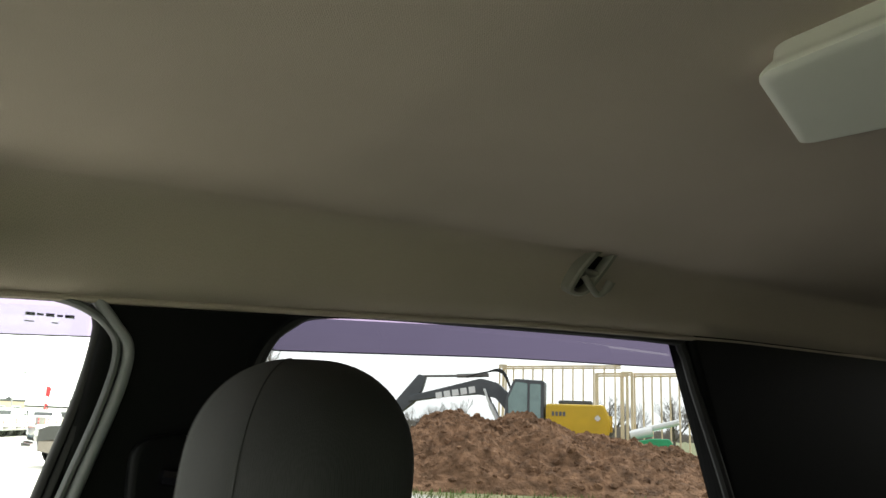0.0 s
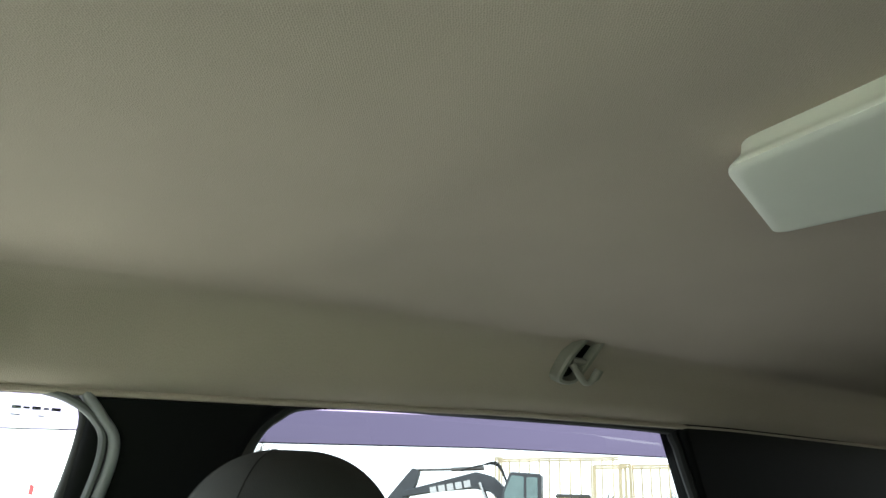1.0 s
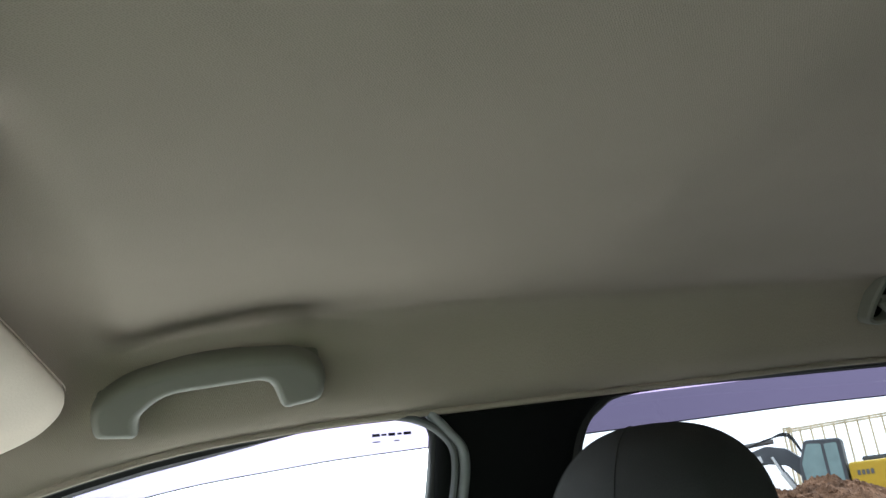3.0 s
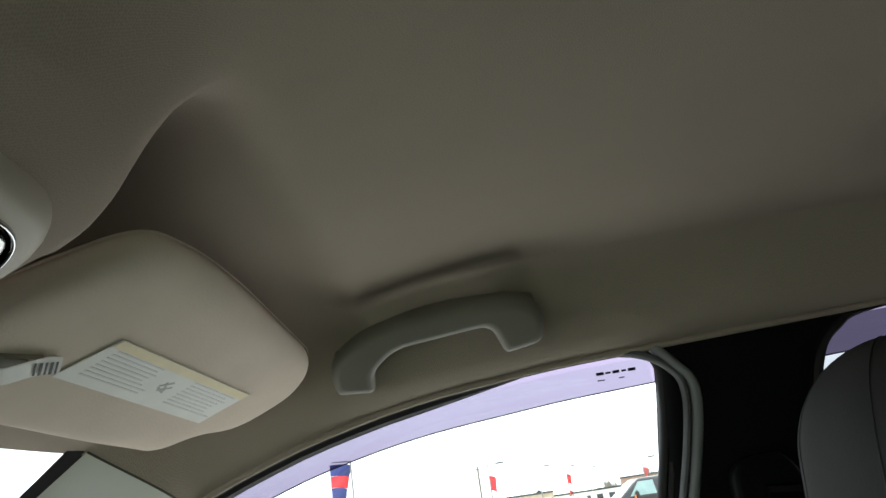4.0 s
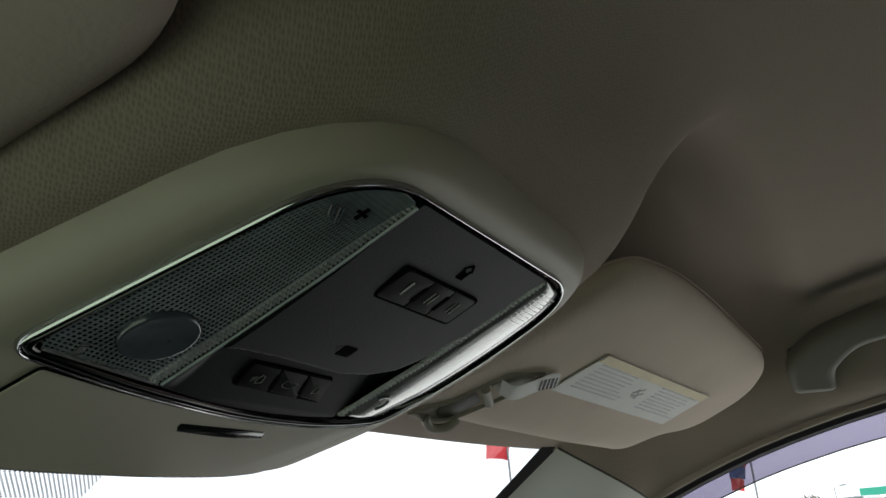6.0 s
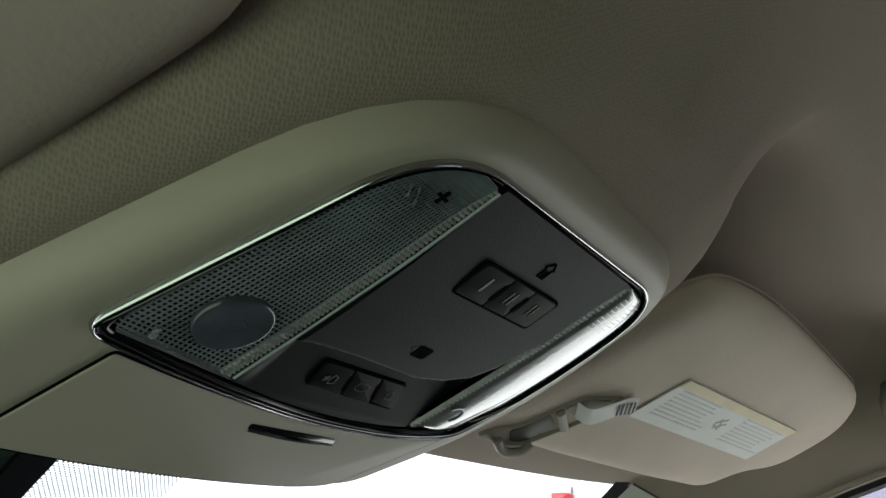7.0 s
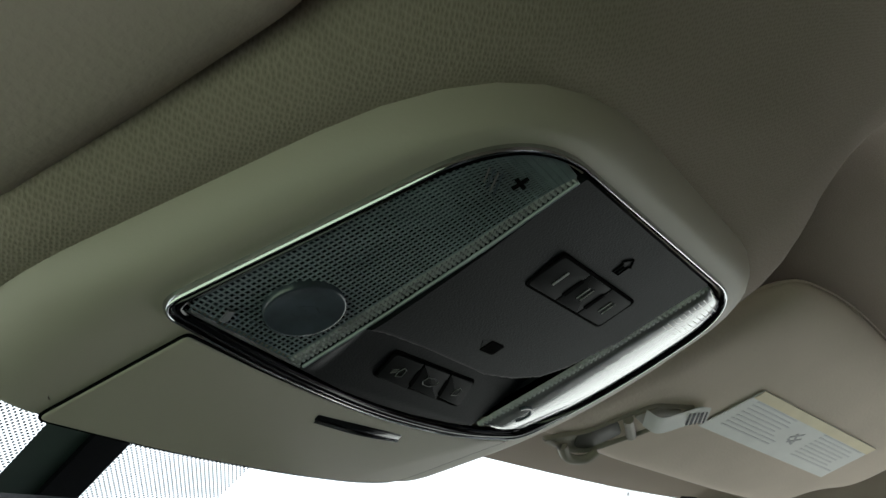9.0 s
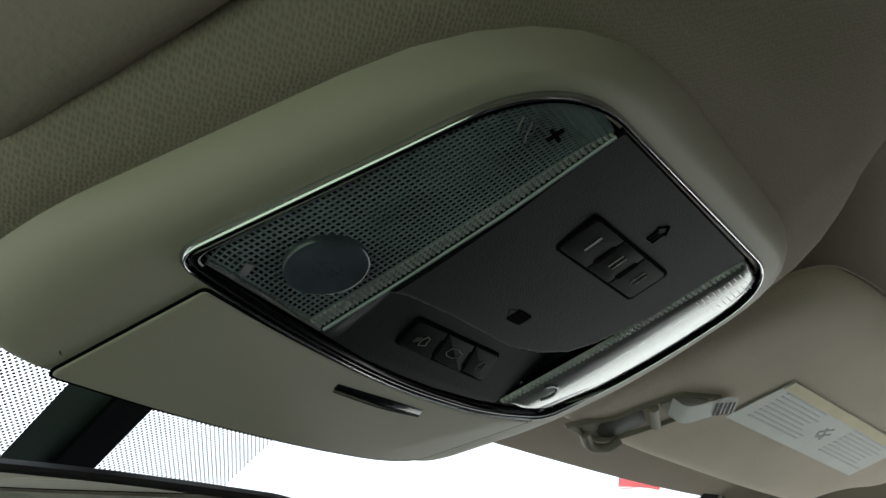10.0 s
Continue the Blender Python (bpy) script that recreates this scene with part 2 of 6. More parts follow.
# ---- the car's shell: headliner, rails, pillars, glass ----
RAIL_X = 0.628
RAIL_Y = (-2.4, -1.6, -1.09, -0.73, -0.48, -0.27, -0.17, -0.055, 0.005, 0.098, 0.194, 0.284, 0.36, 0.9)
RAIL_Z = (1.64, 1.666, 1.670, 1.663, 1.652, 1.644, 1.641, 1.630, 1.621, 1.599, 1.565, 1.519, 1.476, 1.21)
ROOF_Y = (-2.4, -1.6, -0.9, -0.6, -0.3, -0.1, 0.0, 0.06, 0.12, 0.2, 0.27, 0.325)
ROOF_Z = (1.70, 1.745, 1.757, 1.758, 1.752, 1.742, 1.729, 1.716, 1.700, 1.672, 1.643, 1.617)


def soft_lerp(x, xs, ys, h=0.04):
    return sum(lerp(x + d * h, xs, ys) * w for d, w in ((-1, 0.25), (-0.5, 0.25), (0, 0.2), (0.5, 0.15), (1, 0.15)))


def inset(y):
    """How far the cabin's sides draw in towards the tail."""
    return 0.06 * max(0.0, -0.1 - y)


def taper(bm):
    for v in bm.verts:
        v.co.x -= math.copysign(inset(v.co.y), v.co.x)
    return bm


def rail_z(y):
    return soft_lerp(y, RAIL_Y, RAIL_Z, 0.03)


# outline of the overhead console's plastic skirt, in its own plane
SKIRT = [(-0.150, 0.108), (-0.146, 0.07), (-0.086, -0.078), (0.130, -0.0765), (0.138, 0.03), (0.126, 0.070), (0.094, 0.115), (0, 0.121)]
SKIRT_R = [0.012, 0.03, 0.070, 0.045, 0.03, 0.03, 0.012, 0.05]
SKIRT_LINE = [Vector(p) for p in rounded(SKIRT, SKIRT_R, 7)]


def console_gap(x, y):
    """Distance outside the skirt (negative inside), the sideways share of its direction, and the place along it."""
    q = Vector((x + 0.005, (y - 0.165 - 0.0064) / 0.9153))
    if abs(q.x) > 0.4 or abs(q.y) > 0.4:
        return 0.4, 0.0, q.y
    best, near, inside = 9.0, q, False
    for i, b in enumerate(SKIRT_LINE):
        a = SKIRT_LINE[i - 1]
        e = b - a
        f = min(1.0, max(0.0, (q - a).dot(e) / max(e.dot(e), 1e-12)))
        p = a + e * f
        if (q - p).length < best:
            best, near = (q - p).length, p
        if (a.y > q.y) != (b.y > q.y) and q.x < a.x + (q.y - a.y) / (b.y - a.y) * e.x:
            inside = not inside
    nx = (q.x - near.x) / best if best > 1e-6 else 0.0
    return (-best if inside else best), nx, q.y


def headliner_z(x, y, skin=True):
    """Height of the cloth roof lining over the cabin."""
    a = abs(x)
    roof = soft_lerp(y, ROOF_Y, ROOF_Z, 0.03) - 0.008 * (a / 0.5) ** 2 + 0.034 * math.exp(-((a - 0.19) / 0.075) ** 2 - ((y - 0.125) / 0.055) ** 2) + 0.022 * step(0.10, 0.18, a) * step(0.57, 0.50, a) * step(0.015, 0.075, y) * step(0.29, 0.22, y)
    # behind the pillars the roof steps up a little
    roof += 0.009 * step(-0.375, -0.50, y) * step(0.52, 0.42, a)
    # a lip over the door seal, then a steep flank
    t = RAIL_X - a
    over = max(0.0, t - 0.014)
    flank = over * over / 0.024 if over < 0.012 else over - 0.006
    front = step(0.0, 0.13, y)
    side = rail_z(y) + 0.004 + (0.35 * t + 1.9 * flank) * (1 - front) + lerp(y, (-0.1, 0.2, 0.31), (0.86, 1.25, 1.75)) * t * front
    # pads that carry the grab handles
    side -= 0.022 * math.exp(-((y + 0.21) / 0.11) ** 2) * step(0.605, 0.56, a)
    k = 0.022
    h = max(k - abs(roof - side), 0) / k
    z = min(roof, side) - h * h * k * 0.25
    # the lining swells down round the overhead console
    d, nx, v = console_gap(x, y)
    flat = 0.012 + 0.020 * step(-0.015, -0.06, v) * step(-0.04, 0.06, x)
    steep = 0.62 + 1.15 * step(0.2, 0.8, abs(nx))
    over = max(0.0, d - flat + 0.008)
    rise = 0.22 * max(0.0, d) + steep * (over * over / 0.032 if over < 0.016 else over - 0.008)
    yc = max(y, 0.02)
    pod = 1.6166 - 0.44 * (yc - 0.165) + 0.0166 + rise
    if skin:
        pod += 0.006 * step(0.010, 0.002, d) + min(0.03, max(0.0, -d) * 2.0)
    k = 0.036
    h = max(k - abs(z - pod), 0) / k
    return min(z, pod) - h * h * k * 0.25
# headliner
xs = [-RAIL_X + 0.0123 * i for i in range(32)] + [-0.24 + 0.005 * i for i in range(97)] + [RAIL_X - 0.0123 * i for i in range(31, -1, -1)]
ys = [-2.4 + 0.02 * i for i in range(101)] + [-0.4 + 0.00725 * i for i in range(1, 101)]


def glass_point(u, v):
    """u across from -1 to 1, v from the header (0) down to the cowl (1)."""
    half = 0.575 + 0.11 * v
    y = 0.338 + 0.80 * v - (0.03 - 0.005 * v) * u * u - 0.03 * u ** 6
    z = 1.622 - 0.50 * v + 0.02 * v * v - 0.006 * u * u
    return Vector((half * u, y, z))


def pillar_row(v, n=16):
    """A line across the windshield pillar's trim, from the glass to the door seal."""
    a = glass_point(lerp(v, (0, 0.08, 0.2, 0.7), (0.944, 0.953, 0.970, 0.985)), v) + Vector((0, -0.003, -0.004))
    y = 0.222 + 0.68 * v
    b = Vector((0.632 + 0.05 * v, y, rail_z(y) + 0.001))
    row = []
    for k in range(n + 1):
        f = k / n
        row.append(a.lerp(b, f) + Vector((-0.84, -0.53, -0.1)) * (math.sin(math.pi * f ** 1.5) * 0.017))
    return row


def front_edge_point(x, seam=pillar_row(0.0)):
    """Where the lining ends: on the windshield's header, and past it along the pillar's seam."""
    a = abs(x)
    if a <= seam[0].x:
        p = glass_point(a / 0.575, 0.006)
        return p.y, p.z - 0.002
    return lerp(a, [p.x for p in seam], [p.y for p in seam]), lerp(a, [p.x for p in seam], [p.z for p in seam]) + 0.0008


def lining_point(x, y):
    z = headliner_z(x, min(y, 0.325))
    if y > 0.2:
        f = (y - 0.2) / 0.125
        end, low = front_edge_point(x)
        y = 0.2 + f * (end - 0.2)
        z = headliner_z(x, min(y, 0.325))
        if z > low or abs(x) > 0.5:
            z += (low - z) * f * f
    return (x * (1 - inset(y) / RAIL_X), y, z)


hl = sheet([[lining_point(x, y) for x in xs] for y in ys])
skin = []
for i in range(13):
    d = -0.0015 + 0.0035 * i
    skin.append([(p[0] - 0.005, 0.1714 + 0.9153 * p[1], headliner_z(p[0] - 0.005, 0.1714 + 0.9153 * p[1], False) - 0.0014 * (1 - i / 10)) for p in offset([q.to_tuple() for q in SKIRT_LINE], d)])
hl = join(hl, sheet(skin, closed_v=True))
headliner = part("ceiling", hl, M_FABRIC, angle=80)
tagged(headliner, "greige knit cloth headliner of a car, curving down to its windows", "headliner", kind="structure")
rows = []
for y in (-2.45, -1.6, -0.8, -0.2, 0.1, 0.18, 0.24, 0.29, 0.34):
    row = []
    for x in (-0.676, -0.60, -0.52, -0.38, -0.2, 0, 0.2, 0.38, 0.52, 0.60, 0.676):
        u, f = min(1.0, abs(x) / 0.575), step(0.10, 0.34, y)
        row.append((x, y - (0.03 * u * u + 0.03 * u ** 6) * max(0.0, (y - 0.1) / 0.24), (1.825 - 0.05 * (x / 0.6) ** 2) * (1 - f) + (1.636 - 0.006 * u * u) * f))
    rows.append(row)
roof_shell = part("roof_panel", sheet(rows), M_PILLAR)
tagged(roof_shell, "outer steel roof panel of the car", "roof", kind="structure")


def side_frame(s, x, lean=0.0):
    """A frame on a side wall: u runs along y, v along z; w points into the cabin."""
    return Matrix(((0, -s * lean, -s, s * x), (1, 0, 0, 0), (0, 1, 0, 0), (0, 0, 0, 1)))


BELT = 1.13
B_POST = [(-0.270, 1.653), (-0.264, 1.60), (-0.255, 1.55), (-0.228, 1.35), (-0.20, BELT), (-0.19, 0.5), (-0.47, 0.5), (-0.442, BELT), (-0.410, 1.42), (-0.411, 1.575), (-0.424, 1.618), (-0.455, 1.648), (-0.50, 1.662), (-0.36, 1.658)]
C_POST = [(-0.990, 1.69), (-1.052, 1.53), (-1.110, 1.38), (-1.165, BELT), (-1.185, 0.5), (-1.80, 0.5), (-1.78, BELT), (-1.72, 1.665)]
for s, tag in ((1, "right"), (-1, "left")):
    m = side_frame(s, 0.640, 0.06)
    o = 1.64 * 0.06
    m = side_frame(s, 0.640 + o, 0.06)
    post = part("pillar_trim", taper(slab(m, rounded(B_POST, [0.002, 0.02, 0.03, 0.05, 0.05, 0.01, 0.01, 0.05, 0.05, 0.03, 0.03, 0.03, 0.002, 0.002], 4), -0.03, 0.010, 0.012, 6)), M_PILLAR)
    tagged(post, "matt black pillar trim between the front and rear side windows", "pillar", kind="structure")
    post = part("rear_pillar_trim", taper(slab(m, rounded(C_POST, 0.02, 4), -0.03, 0.012, 0.008, 3)), M_PILLAR)
    tagged(post, "matt black trim of the pillar behind the rear side window", "pillar", kind="structure")
    for name, y0, y1 in (("front_door_panel", -0.25, 1.0), ("rear_door_panel", -1.15, -0.46), ("rear_side_panel", -2.42, -1.15)):
        door = part(name, taper(slab(side_frame(s, 0.70), [(y0, 0.45), (y1, 0.45), (y1, BELT), (y0, BELT)], -0.05, 0.06, 0.02, 4)), M_BEIGE)
        tagged(door, "dark door panel below the side window", "door", kind="structure")
    # rail: bright cloth edge rolled over a black seal
    ry = [-1.6 + 0.03 * i for i in range(61)] + [0.222]
    edge = part("headliner_edge", taper(tube([(s * 0.629, y, rail_z(y) + 0.0015) for y in ry], 0.0035, 8)), M_FABRIC)
    tagged(edge, "rolled cloth edge of the headliner over the door openings", "trim", kind="structure")
    seal = part("door_seal", taper(tube([(s * 0.634, y, rail_z(y) + 0.0005) for y in ry], 0.0028, 8)), M_SEAL)
    tagged(seal, "black rubber seal along the top of the doors", "door seal", kind="structure")
    outer = part("door_header", taper(sheet([[(s * x, y, rail_z(y) + dz) for x, dz in ((0.634, 0.002), (0.639, 0.004 - 0.011 * step(-0.25, 0.0, y)), (0.652, 0.010 - 0.019 * step(-0.25, 0.0, y)), (0.664, 0.016 - 0.016 * step(-0.25, 0.0, y)), (0.668, 0.04), (0.66, 0.1))] for y in ry])), M_SEAL)
    tagged(outer, "black upper door frame above the side windows", "door frame", kind="structure")

    # front window: seal down the pillar, frame and pane
    def front_edge(dy, x, kind="strip"):
        low = [(x, -0.228 - dy, 1.45), (x, -0.19 - dy, 1.30), (x, -0.16 - dy, BELT)]
        if kind == "channel":
            pts = [(x + 0.016, -0.252 - dy * 0.6, rail_z(-0.25) + 0.014), (x, -0.264 - dy * 0.9, 1.632), (x, -0.265 - dy, 1.607), (x, -0.255 - dy, 1.55)] + low
        else:
            top = [(x + 0.008, -0.205 - dy * 0.2, rail_z(-0.2) + 0.006), (x, -0.236 - dy * 0.5, 1.6395)] if kind == "strip" else [(x + 0.010, -0.244 - dy * 0.5, 1.652), (x + 0.002, -0.246 - dy * 0.7, 1.641)]
            pts = top + [(x, -0.257 - dy * 0.8, 1.624), (x, -0.266 - dy, 1.600), (x, -0.258 - dy, 1.55)] + low
        return bez([(s * p[0], p[1], p[2]) for p in pts], 6)
    tagged(part("weatherstrip", taper(tube(front_edge(0.017, 0.630), 0.0042, 10, 1.3, up=(1, 0, 0))), M_RUBBER), "grey rubber weatherstrip down the edge of the front door opening", "weatherstrip", kind="structure")
    # added strip; its pale grey paints the window light on the pillar's edge
    tagged(part("pillar_lit_lip", taper(tube(front_edge(0.0265, 0.629, "lip"), 0.0056, 12, 1.25, up=(1, 0, 0))), M_LIP), "rounded front edge of the pillar trim, paled for the light it catches", "pillar trim", kind="structure")
    tagged(part("weatherstrip", taper(tube(front_edge(0.009, 0.644, "channel"), 0.0046, 10, 1.2, up=(1, 0, 0))), M_SEAL), "grey rubber weatherstrip down the edge of the front door opening", "weatherstrip", kind="structure")
    tagged(part("window_channel", taper(tube(front_edge(0.001, 0.646, "channel"), 0.0055, 10, 1.2, up=(1, 0, 0))), M_SEAL), "black run channel at the rear edge of the front window", "window frame", kind="structure")

    def pane_rows(y0, y1, x, ztop, zbot, n=24):
        rows = []
        for i in range(n + 1):
            y = y0 + (y1 - y0) * i / n
            rows.append([(s * (x + 0.06 * (1.64 - z)), y, z) for z in np.linspace(zbot, ztop(y), 6)])
        return rows
    win = part("window_1", taper(sheet(pane_rows(-0.26, 0.62, 0.655, lambda y: rail_z(y) - 0.004, BELT))), M_WINDOW if s > 0 else M_DRIVERPANE)
    tagged(win, "clear front side window of the car, closed", "window", kind="structure")
    # C shaped rain deflector outside the pane
    d = thing("window_deflector", "purple tinted acrylic rain deflector above the front side window", "deflector", (s * 0.67, -0.1, 1.62))
    rows = []
    for i in range(41):
        y = -0.296 + 0.824 * i / 40
        zt = rail_z(y) + 0.016
        drop = 0.045 + 0.002 * math.sin(i * 0.2)
        rows.append([(s * (0.668 + dx - inset(y)) - d.location.x, y - d.location.y, zt - dz * drop - d.location.z) for dx, dz in ((-0.006, 0), (0.0, 0.2), (0.004, 0.6), (0.004, 1.0))])
    part("acrylic_strip", sheet(rows), M_DEFLECTOR, d)
    part("lower_edge", tube([(r[3][0], r[3][1], r[3][2]) for r in rows], 0.0008, 6), M_SEAL, d, "dark bevelled lower edge")
    if s == 1:
        for k, (w, dz, hgt) in enumerate(((0.010, 0, 0.0045), (0.006, 0, 0.003), (0.009, 0, 0.0045), (0.007, 0, 0.003), (0.010, 0, 0.0045), (0.007, -0.007, 0.0016), (0.010, -0.007, 0.0016))):
            y = -0.245 + (0.0085 * k if k < 5 else 0.012 + 0.022 * (k - 5))
            part("print_bar", box(pose(0.6735 - inset(y) - d.location.x, y - d.location.y, 1.632 + dz - d.location.z), 0.0006, w * 0.82, hgt * 0.7), M_DARKINK, d)
    # rear window
    def rear_edge(x, dd=0.0):
        pts = [(x, -0.412 - dd, 1.45), (x, -0.413 - dd, 1.56), (x, -0.424 - dd, 1.61), (x, -0.448 - dd, 1.640), (x, -0.50, 1.658 - dd), (x, -0.7, 1.664 - dd), (x, -0.965, 1.667 - dd), (x, -0.997 + dd, 1.656), (x, -1.020 + dd, 1.60), (x, -1.090 + dd, 1.42), (x, -1.145 + dd, 1.2)]
        return bez([(s * p[0], p[1], p[2]) for p in pts], 5)
    tagged(part("window_channel", taper(tube(rear_edge(0.642), 0.007, 8, up=(1, 0, 0))), M_SEAL), "black rubber frame round the rear side window", "window frame", kind="structure")
    win = part("window_2", taper(sheet(pane_rows(-1.17, -0.42, 0.652, lambda y: rail_z(y) - 0.002, BELT))), M_PRIVACY if s > 0 else M_TAILPANE)
    tagged(win, "darkly tinted rear side window of the car, closed", "window", kind="structure")
    d = thing("window_deflector", "purple tinted acrylic rain deflector above the rear side window", "deflector", (s * 0.67, -0.7, 1.62))
    rows = []
    for i in range(31):
        y = -1.07 + 0.66 * i / 30
        rows.append([(s * (0.668 + dx - inset(y)) - d.location.x, y - d.location.y, rail_z(y) + 0.014 - dz * 0.050 - d.location.z) for dx, dz in ((-0.006, 0), (0.0, 0.2), (0.004, 0.6), (0.004, 1.0))])
    part("acrylic_strip", sheet(rows), M_DEFLECTOR_REAR, d)
    part("lower_edge", tube([(r[3][0], r[3][1], r[3][2]) for r in rows], 0.0008, 6), M_SEAL, d, "dark bevelled lower edge")

    win = part("window_4", taper(sheet(pane_rows(-2.40, -1.72, 0.652, lambda y: rail_z(y) - 0.002, BELT))), M_TAILPANE)
    tagged(win, "rear quarter window of the car", "window", kind="structure")

# floor, dash, tail: they close the cabin
tagged(part("floor", box(pose(0, -0.7, 0.42), 1.5, 3.6, 0.05), M_BEIGE), "dark carpeted floor of the car", "floor", kind="structure")
tagged(part("dashboard", slab(Matrix(((0, 0, 1, 0), (1, 0, 0, 0), (0, 1, 0, 0), (0, 0, 0, 1))), rounded([(0.62, 0.45), (1.15, 0.45), (1.15, 1.10), (0.78, 1.10), (0.60, 1.02), (0.56, 0.9)], 0.04), -0.72, 0.72, 0.01), M_CARBODY), "black dashboard below the windshield", "dashboard", kind="structure")
tagged(part("wall_rear", box(pose(0, -2.42, 0.85), 1.4, 0.05, 0.9), M_BEIGE), "dark tailgate panel", "tailgate", kind="structure")
rear_glass = part("window_3", sheet([[(x, -2.45 + 0.02, z) for x in (-0.62, 0, 0.62)] for z in (1.28, 1.62)]), M_TAILPANE)
tagged(rear_glass, "rear window of the car", "window", kind="structure")

# windshield
ws = part("windshield", sheet([[glass_point(-1 + i / 12, j / 12) for i in range(25)] for j in range(13)]), M_WINDSHIELD)
tagged(ws, "slightly green tinted windshield", "windshield", kind="structure")
band = []
for j in range(25):
    e = lerp(j / 24, (0, 0.08, 0.2, 0.7), (0.944, 0.953, 0.970, 0.985))
    band.append([glass_point(u, j / 24) + Vector((0, -0.002, -0.003)) for u in (e - lerp(j / 24, (0, 0.06, 0.2), (0.038, 0.030, 0.022)), e, 1.01)])
for s in (1, -1):
    tagged(part("windshield_border", sheet([[(s * p[0], p[1], p[2]) for p in r] for r in band]), M_CERAMIC), "black ceramic border down the side of the windshield", "border", kind="structure")
    # smooth pillar trim from the windshield edge, rolling over to a lip at the door seal
    rows = [[(s * p.x, p.y, p.z) for p in pillar_row(0.035 * j)] for j in range(22)]
    tagged(part("pillar_trim", sheet(rows), M_TRIM_SIDE), "smooth grey-green trim of the windshield pillar", "pillar", kind="structure")
    tagged(part("pillar_seam", tube([Vector(p) + Vector((-0.0004 * s, -0.0006, -0.0004)) for p in rows[0]], 0.0011, 6), M_HOLLOW), "thin dark seam between headliner and pillar trim", "seam", kind="structure")
    tagged(part("pillar_edge", tube([Vector(r[-1]) + Vector((-0.001 * s, 0, 0.0005)) for r in rows], 0.0030, 8), M_TRIM_SIDE), "pale rolled edge of the windshield pillar trim", "trim", kind="structure")
    tagged(part("door_seal", tube([Vector(r[-1]) + Vector((0.005 * s, 0, -0.0005)) for r in rows], 0.0042, 8), M_SEAL), "black rubber seal along the front of the door", "door seal", kind="structure")
    tagged(part("door_header", sheet([[(r[-1][0] + s * dx, r[-1][1], r[-1][2] + dz) for dx, dz in ((0.002, 0.001), (0.007, -0.007), (0.020, -0.010), (0.032, -0.001), (0.036, 0.04))] for r in rows]), M_SEAL), "black front door frame above the side window", "door frame", kind="structure")

# ---- overhead console ----
CON = Matrix(((1, 0, 0, -0.005), (0, 0.9153, 0.4027, 0.165), (0, -0.4027, 0.9153, 1.6166), (0, 0, 0, 1)))
console = thing("overhead_console", "beige overhead console with chrome-rimmed black switch panel and map lamps", "console", CON.translation)


def con_part(name, bm, material, parent=None, label="", angle=40):
    bmesh.ops.transform(bm, matrix=Matrix.Translation(-console.location) @ CON, verts=bm.verts)
    return part(name, bm, material, parent or console, label, angle)


M_RIB = mat("lit_prism_ribs", (0.20, 0.24, 0.265), 0.2, var=0.3, scale=45, coat=0.6)
M_LENS = mat("prismatic_lamp_lens", (0.024, 0.032, 0.040), 0.18, var=0.25, scale=60, coat=0.6)
M_CLEARLENS = mat("clear_lens_over_reflector", (0.36, 0.36, 0.37), 0.22, 0.6, var=0.06, scale=120, bump=0.15, bscale=260, bdist=0.0004, coat=1.0)
M_BEAD = mat("moulded_bead_strip", (0.30, 0.31, 0.32), 0.2, var=0.1, scale=60, coat=0.6)
M_KEY = mat("black_switch_key", (0.0055, 0.006, 0.0065), 0.5, var=0.1, scale=30, bump=0.1, bscale=1500, bdist=0.0002, spec=0.05)
M_DISC = mat("smoked_lamp_disc", (0.062, 0.080, 0.098), 0.22, var=0.3, scale=60, coat=0.5)
M_RIMCHROME = mat("rim_chrome", (0.50, 0.51, 0.53), 0.09, 1.0, var=0.04, scale=40)
I4 = Matrix.Identity(4)
BEZEL = rounded([(-0.1170, 0.0515), (-0.0765, -0.0590), (0.107, -0.0605), (0.1097, 0.004), (0.0965, 0.0590), (0.055, 0.0690), (0.0, 0.0705), (-0.065, 0.0626)], [0.010, 0.034, 0.036, 0.04, 0.012, 0.02, 0.03, 0.03], 14)
BASE = rounded([(-0.124, 0.109), (-0.123, 0.053), (-0.080, -0.063), (0.111, -0.0645), (0.1135, 0.005), (0.0985, 0.062), (0.066, 0.1095), (0, 0.113)], [0.012, 0.03, 0.036, 0.036, 0.03, 0.02, 0.012, 0.05], 7)
OUT = rounded(SKIRT, SKIRT_R, 7)


def skirt_ring(f, w, grow=0.0):
    ring = [(p[0] + (q[0] - p[0]) * f, p[1] + (q[1] - p[1]) * f) for p, q in zip(BASE, OUT)]
    return place(I4, offset(ring, grow) if grow else ring, w)


rings = [place(I4, offset(BASE, -0.007), 0.0004)] + [skirt_ring(f, w) for f, w in ((0.12, 0.0003), (0.32, 0.0015), (0.52, 0.0036), (0.70, 0.0066), (0.84, 0.0100), (0.94, 0.0135), (0.985, 0.0160), (1.0, 0.0185))] + [skirt_ring(1.0, 0.034, 0.001)]


